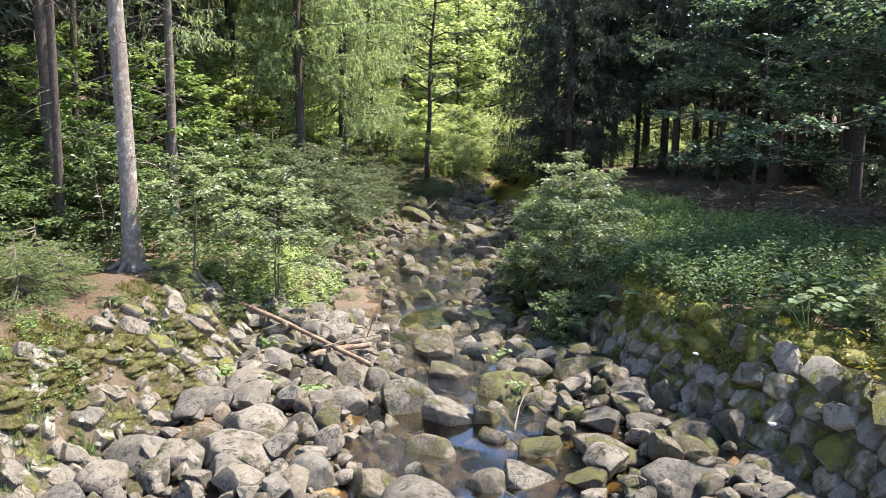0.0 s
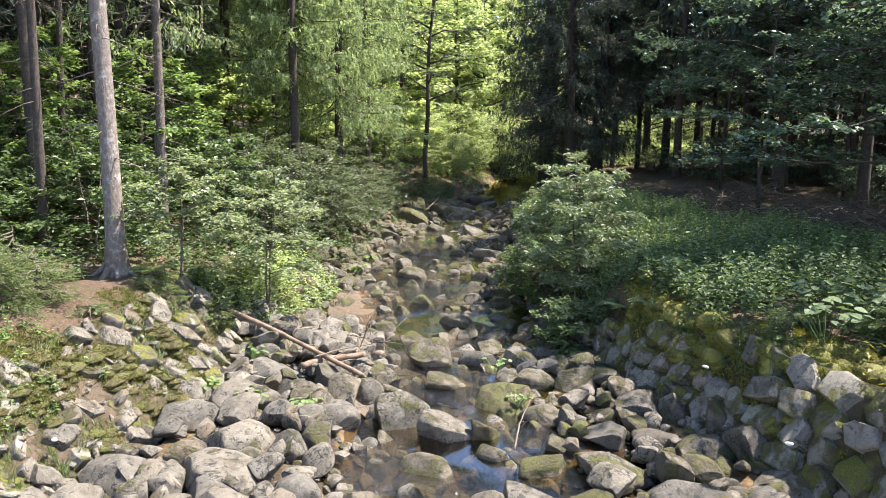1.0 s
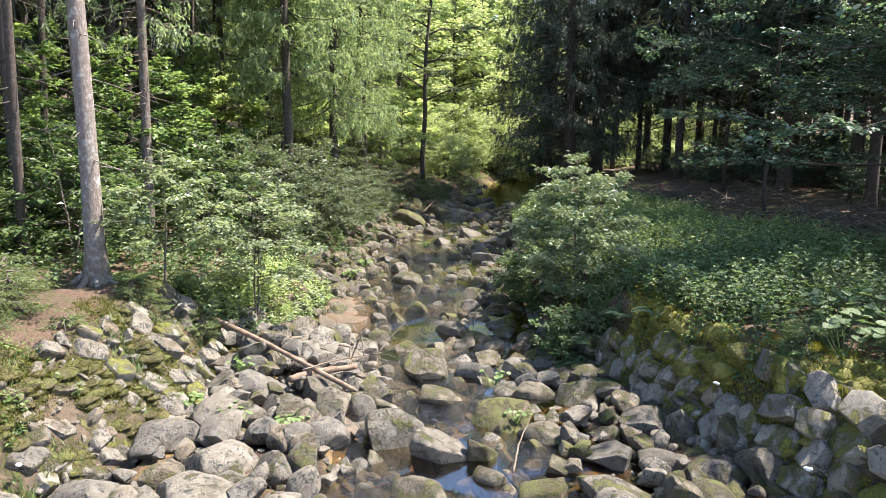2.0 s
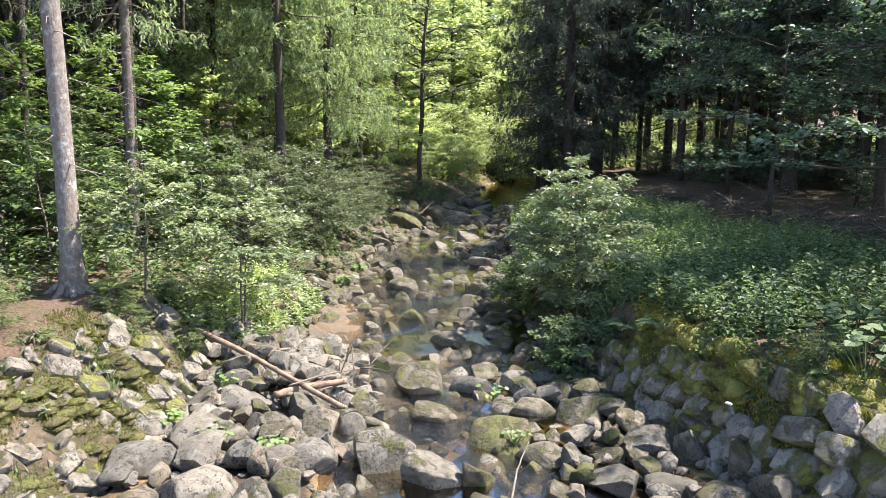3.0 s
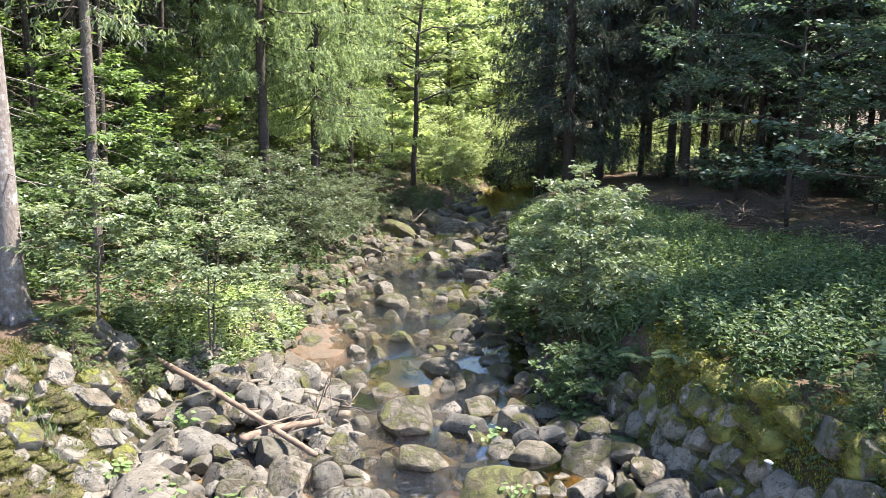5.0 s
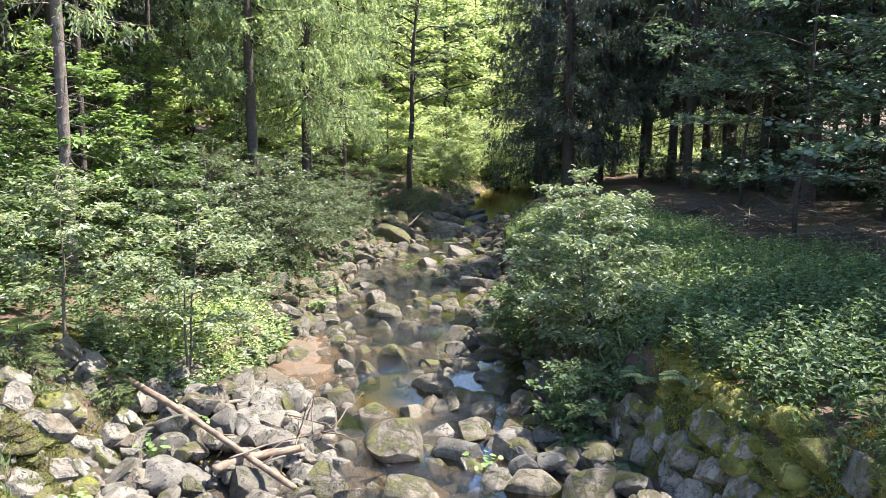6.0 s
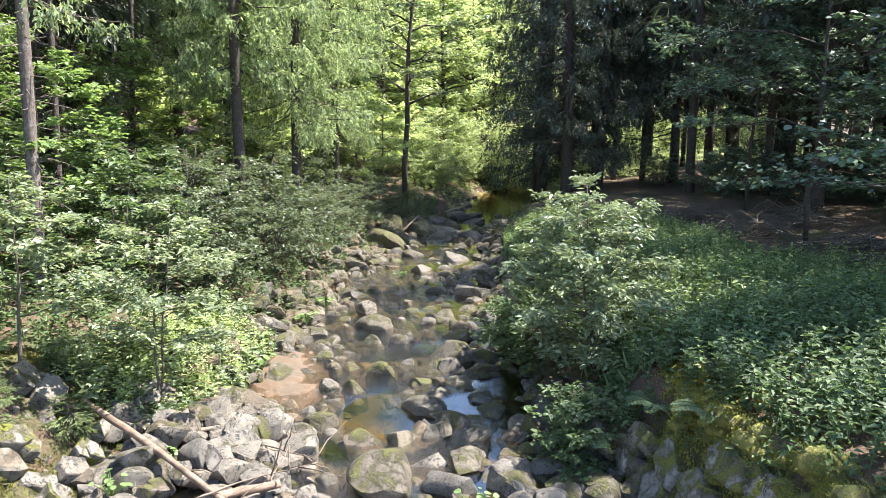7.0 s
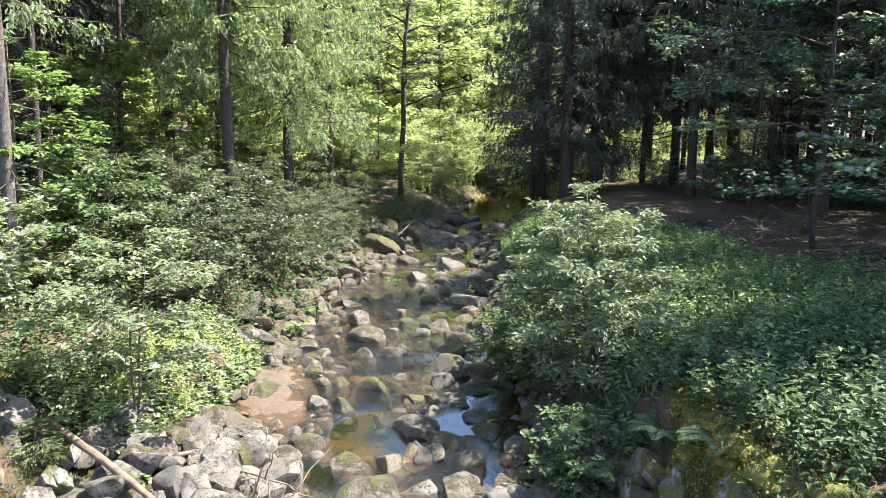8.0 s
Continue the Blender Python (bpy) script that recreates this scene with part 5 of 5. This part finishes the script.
grass_field("moss_tufts", scattered(9000, 2.4, 6.0, 5, 13.6, lambda x, y: (x > right_shore(y) + 0.2) & (x < right_shore(y) + np.interp(y, [8, 10.5], [2.2, 1.1])) & (rough(x, y, 0.6, 42) > -0.15), 83), 0.045, 14, MOSS_BRIGHT, "yellow-green moss on the stone wall", 84, 0.016)


def cushions(count, place, seed, label, thick, most, pad, tuft):
    """Low pads of moss on a stone bank, furred with small tufts."""
    r = random.Random(seed)
    chance = np.random.default_rng(seed)
    shapes = [stone_shape(160 + n, 2, 3) for n in range(4)]
    pads, fur = [], []
    while len(pads) < count:
        x, y = place(r)
        if float(rough(x, y, 0.7, 41)) < 0.1:
            continue
        size = r.uniform(0.08, 0.2) + min(r.expovariate(12), most)
        v, f = shapes[len(pads) % 4]
        a = r.uniform(0, 6.28)
        turned = np.stack([v[:, 0] * math.cos(a) - v[:, 1] * math.sin(a), v[:, 0] * math.sin(a) + v[:, 1] * math.cos(a), v[:, 2]], 1)
        body = turned * [size, size, size * thick] + [x, y, float(surface(x, y)) - 0.012]
        pads.append((body, f))
        foot = np.repeat(body, 3, 0) + chance.normal(0, 0.012, (3 * len(v), 3))
        way = unit(np.repeat(turned, 3, 0) + chance.normal(0, 0.25, foot.shape)) + [0, 0, 0.3]
        fur.append(leaves(foot, way, chance.normal(size=foot.shape), chance.uniform(0.015, 0.045, len(foot)), np.full(len(foot), 0.012), 0.1, 0.2))
    tagged(new("moss_fur", mesh_of("moss_fur", *joined(fur), tuft)), label.replace("cushions", "tufts"), "moss", kind="stuff")
    return tagged(new("moss_cushions", mesh_of("moss_cushions", *joined(pads), pad, True)), label, "moss", kind="stuff")


def on_left(r):
    y = r.uniform(5.5, 13.3)
    return float(left_shore(y)) - r.uniform(0.25, 1.75), y


def on_right(r):
    y = r.uniform(5.5, 13.8)
    return float(right_shore(y)) + 0.15 + (0.75 if y > 9 else 1.3) * r.random() ** 0.6, y


cushions(380, on_left, 91, "yellow-green moss cushions on the stony bank", 0.3, 0.2, MOSS_PAD, MOSS)
cushions(300, on_right, 92, "bright yellow-green moss cushions on the stone wall", 0.75, 0.26, BRIGHT_PAD, MOSS_BRIGHT)


def fern(x, y, seed, size, label="green fern with arching fronds", mat=None):
    r = np.random.default_rng(seed)
    ob = thing("fern", x, y, float(surface(x, y)), label, "fern", "ferns")
    for n in range(9):
        a = n * 0.7 + r.uniform(-0.2, 0.2)
        d = np.array([math.cos(a), math.sin(a), 0])
        t = np.linspace(0.15, 1, 22)
        long = size * r.uniform(0.8, 1.15)
        line = d * (long * t)[:, None] + ZED * (long * (0.95 * t - 0.75 * t * t))[:, None]
        side = np.array([-d[1], d[0], 0])
        leaf = 0.3 * long * np.sin(np.pi * np.clip(t * 0.92 + 0.04, 0, 1)) ** 0.8 + 0.01
        both = [leaves(line, side * s + d * 0.35 + [0, 0, -0.15], np.tile([0, 0, 1.0], (22, 1)), leaf, np.full(22, 0.032 * size / 0.5), 0.1) for s in (1, -1)]
        part("frond", mesh_of("frond", *joined(both + [tube(line, np.linspace(0.004, 0.001, 22), 3)]), mat or LEAF_HERB), ob)
    return ob


def butterbur(x, y, seed, size, count, mat, label="butterbur with broad round green leaves", name="butterbur", spread=0.35, lift=0.35, z=None):
    r = np.random.default_rng(seed)
    ob = thing(name, x, y, float(surface(x, y)) if z is None else z, label, "plant", "broad-leaved plants")
    for n in range(count):
        a, q = r.uniform(0, 6.28), spread * math.sqrt(r.uniform(0.02, 1))
        tip = np.array([q * math.cos(a), q * math.sin(a), lift * r.uniform(0.6, 1.1)])
        big = size * r.uniform(0.7, 1.2)
        way = np.array([[math.cos(a), math.sin(a), -0.1]])
        v, f = joined([broad_leaves([tip - way[0] * big * 0.35], way, np.array([[0, 0, 1.0]]) + r.normal(0, 0.22, (1, 3)), [big], [big * 0.95]), tube([[0, 0, -0.02], tip * 0.6, tip], [0.006, 0.005, 0.004], 4)])
        part("leaf", mesh_of("leaf", v, f, mat), ob)
    return ob


for n, (x, y, s) in enumerate(((4.75, 9.6, 0.22), (5.05, 10.1, 0.24), (5.35, 9.5, 0.25), (5.6, 10.2, 0.22), (5.2, 8.9, 0.22), (4.6, 9.0, 0.18), (5.9, 9.4, 0.24))):
    butterbur(x, y, 300 + n, 0.7 * s, 24, LEAF_HERB, spread=0.42, lift=0.5)
for n, (x, y, s, c) in enumerate(((-1.75, 9.75, 0.085, 22), (-3.35, 10.55, 0.08, 20), (-2.65, 12.3, 0.08, 18), (-2.9, 11.6, 0.075, 16), (-1.9, 19.8, 0.13, 16), (-2.1, 18.6, 0.12, 14), (-0.4, 22.5, 0.11, 12), (0.9, 11.6, 0.075, 14), (-2.35, 16.0, 0.11, 14), (-2.5, 9.9, 0.07, 12), (1.1, 10.2, 0.07, 12))):
    butterbur(x, y, 330 + n, s, c, LEAF_SHADE, "small fresh green plant growing between boulders", "streamside_plant", 0.2, 0.2, max(float(water_level(y)), float(ground(x, y))) + 0.1)
for n, (x, y, s) in enumerate(((2.75, 13.2, 0.42), (3.0, 12.4, 0.4), (2.55, 13.9, 0.45), (2.3, 15.8, 0.5), (3.3, 11.6, 0.38), (2.5, 17.4, 0.6), (-3.9, 14.4, 0.55), (-4.4, 13.9, 0.55), (-3.6, 15.4, 0.5), (-5.0, 13.2, 0.45), (-4.9, 12.6, 0.4), (2.6, 11.9, 0.45))):
    fern(x, y, 360 + n, s, mat=LEAF_HERB if x > 0 else LEAF_FRESH)


def conifer_shrub(x, y, seed, high, reach, label, mat):
    r = np.random.default_rng(seed)
    ob = thing("young_spruce", x, y, float(surface(x, y)) - 0.03, label, "shrub", "young spruces")
    foliage, boughs = spruce_crown(r, high, 0.06, reach, np.zeros(2), whorl=0.09, per=8, twigs=40, spray=0.085, hang=0.1)
    part("stem", mesh_of("stem", *joined([tube([[0, 0, -0.1], [0, 0, high]], [0.02, 0.004], 6), boughs]), BARK_TWIG, True), ob)
    part("crown", mesh_of("crown", *foliage, mat), ob)


for n, (x, y, h, q) in enumerate(((-5.75, 9.7, 0.95, 0.7), (-5.6, 10.5, 0.8, 0.65), (-6.4, 10.2, 1.1, 0.8), (-6.3, 11.2, 1.0, 0.75), (-6.1, 8.9, 0.9, 0.7), (-7.2, 10.6, 1.2, 0.8))):
    conifer_shrub(x, y, 400 + n, h, q, "low dense young spruce beside the path", NEEDLE_BUSH)
for n, (x, y, h, q) in enumerate(((5.5, 8.6, 1.15, 0.75), (6.1, 9.0, 1.2, 0.8), (5.2, 7.7, 0.9, 0.6), (4.35, 9.35, 0.5, 0.22), (-4.35, 11.9, 0.35, 0.25), (-4.6, 12.0, 0.35, 0.22), (-3.75, 12.5, 0.45, 0.18), (-4.8, 10.3, 0.25, 0.22))):
    conifer_shrub(x, y, 420 + n, h, q, "small young spruce growing on the stony bank", NEEDLE_BUSH)


# ---- wood and litter in the brook ----
def pole(name, a, b, thick, thin_end, mat, label, twigs=0, seed=0, bend=0.03, category="log"):
    """A fallen stem from a to b with a few broken side twigs; its own axis is z."""
    r = np.random.default_rng(seed)
    a, b = Vector(a), Vector(b)
    long = (b - a).length
    ob = new(name)
    ob.matrix_basis = Matrix.Translation(a) @ (b - a).to_track_quat("Z", "Y").to_matrix().to_4x4()
    tagged(ob, label, category)
    zs = np.linspace(0, long, 16)
    line = np.stack([bend * np.sin(zs / long * 3.1) + 0.004 * r.normal(size=16), bend * 0.6 * np.sin(zs / long * 5), zs], 1)
    part("stem", mesh_of("stem", *tube(line, np.linspace(thick, thin_end, 16) * (1 + 0.05 * r.normal(size=16)), 12), mat, True), ob)
    for n in range(twigs):
        z = r.uniform(0.3, 0.95) * long
        d = unit(np.array([r.normal(), r.normal(), r.uniform(0.2, 1.0)]))
        s = np.linspace(0, r.uniform(0.3, 0.8), 5)[:, None]
        part("side_twig", mesh_of("side_twig", *tube(line[0] * 0 + [0, 0, z] + d * s + np.vstack([np.zeros((1, 3)), r.normal(0, 0.02, (4, 3))]), [0.011, 0.009, 0.007, 0.005, 0.002], 4), mat, True), ob)
    return ob


pole("fallen_log", (-3.84, 13.02, 0.70), (-1.12, 10.82, 0.30), 0.046, 0.034, LOG_WOOD, "bare reddish-brown log lying across the boulders", 5, 1)
pole("fallen_log", (-3.1, 12.45, 0.38), (-1.6, 13.75, 0.22), 0.036, 0.026, OLD_WOOD, "grey driftwood pole under the fallen log", 2, 2, category="driftwood")
pole("fallen_log", (-2.1, 11.25, 0.26), (-1.2, 11.8, 0.30), 0.055, 0.045, LOG_WOOD, "short broken brown log between boulders", 2, 3)
board_bm = bmesh.new()
bmesh.ops.create_cube(board_bm, size=1.0)
bmesh.ops.subdivide_edges(board_bm, edges=board_bm.edges[:], cuts=3, use_grid_fill=True)
for v in board_bm.verts:
    v.co = Vector((v.co.x * 0.11 * (1 + 0.12 * math.sin(v.co.z * 9)), v.co.y * 0.03, v.co.z * 1.05)) + Vector((0.012 * math.sin(v.co.z * 5), 0.01 * v.co.z, 0))
board_mesh = bpy.data.meshes.new("plank")
board_bm.to_mesh(board_mesh)
board_bm.free()
board_mesh.materials.append(OLD_WOOD)
board = new("plank", board_mesh)
board.matrix_basis = Matrix.Translation((-1.18, 10.15, 0.12)) @ Vector((0.56, -0.91, -0.04)).to_track_quat("Z", "Y").to_matrix().to_4x4() @ pose(0, 0, 0, 0, 0, 20)
tagged(board, "weathered grey board lying in the water", "driftwood")
pole("branch", (-2.2, 12.9, 0.3), (-0.9, 12.2, 0.4), 0.014, 0.006, OLD_WOOD, "thin dead branch caught on the log", 4, 5, category="branch")
pole("branch", (-1.9, 11.2, 0.42), (-0.8, 11.9, 0.5), 0.013, 0.005, OLD_WOOD, "thin dead branch caught on the log", 4, 6, category="branch")
pole("branch", (0.9, 8.6, 0.2), (1.15, 9.3, 0.55), 0.014, 0.006, OLD_WOOD, "thin dead stick between boulders", 2, 7, category="branch")
pole("branch", (-4.6, 8.0, 0.7), (-4.75, 9.1, 1.25), 0.011, 0.005, OLD_WOOD, "thin dead stick on the stony bank", 2, 8, category="branch")
pole("branch", (-0.2, 31.2, 0.7), (-0.8, 28.4, 0.45), 0.03, 0.014, OLD_WOOD, "grey dead branch below the alder", 3, 9, category="branch")


def litter(x, y, z, seed):
    v, f = stone_shape(seed, 3, 12)
    ob = new("litter", mesh_of("litter", v * [0.09, 0.06, 0.04], f, paper, True))
    ob.matrix_basis = pose(x, y, z, 10, 5, 30 * seed)
    tagged(ob, "crumpled scrap of white paper on the bank", "litter", "paper scraps")


litter(-4.12, 7.95, 0.55, 3)
litter(3.30, 9.25, 1.02, 4)
litter(3.72, 7.85, 0.66, 5)


def brushwood(x, y, seed, size, count):
    """A loose heap of dead twigs."""
    r = np.random.default_rng(seed)
    ob = thing("brushwood_pile", x, y, float(ground(x, y)), "tangled heap of dead brown branches on the forest floor", "branches", "heaps of dead branches")
    sticks = []
    for n in range(count):
        a, rise = r.uniform(0, 6.28), r.uniform(-0.05, 0.55)
        d = np.array([math.cos(a), math.sin(a), rise])
        c = np.array([*(r.normal(0, size * 0.45, 2)), r.uniform(0.0, 0.25 * size)])
        s = np.linspace(-0.5, 0.5, 5)[:, None] * size * r.uniform(0.5, 1.4)
        line = c + d * s + np.abs(rise) * ZED * size * 0.4 + r.normal(0, 0.03, (5, 3))
        line[:, 2] = np.maximum(line[:, 2], 0.01)
        sticks.append(tube(line, np.array([0.013, 0.011, 0.009, 0.006, 0.003]) * r.uniform(0.6, 1.6), 4))
    tagged(part("tangle", mesh_of("tangle", *joined(sticks), BARK_TWIG, True), ob), kind="stuff")


for n, (x, y, s) in enumerate(((8.6, 16.4, 1.1), (9.8, 17.6, 1.2), (8.9, 18.8, 1.0), (10.6, 15.8, 1.2), (8.0, 21.6, 0.9), (9.4, 22.8, 1.1), (7.4, 24.0, 0.8))):
    brushwood(x, y, 500 + n, s, 70)
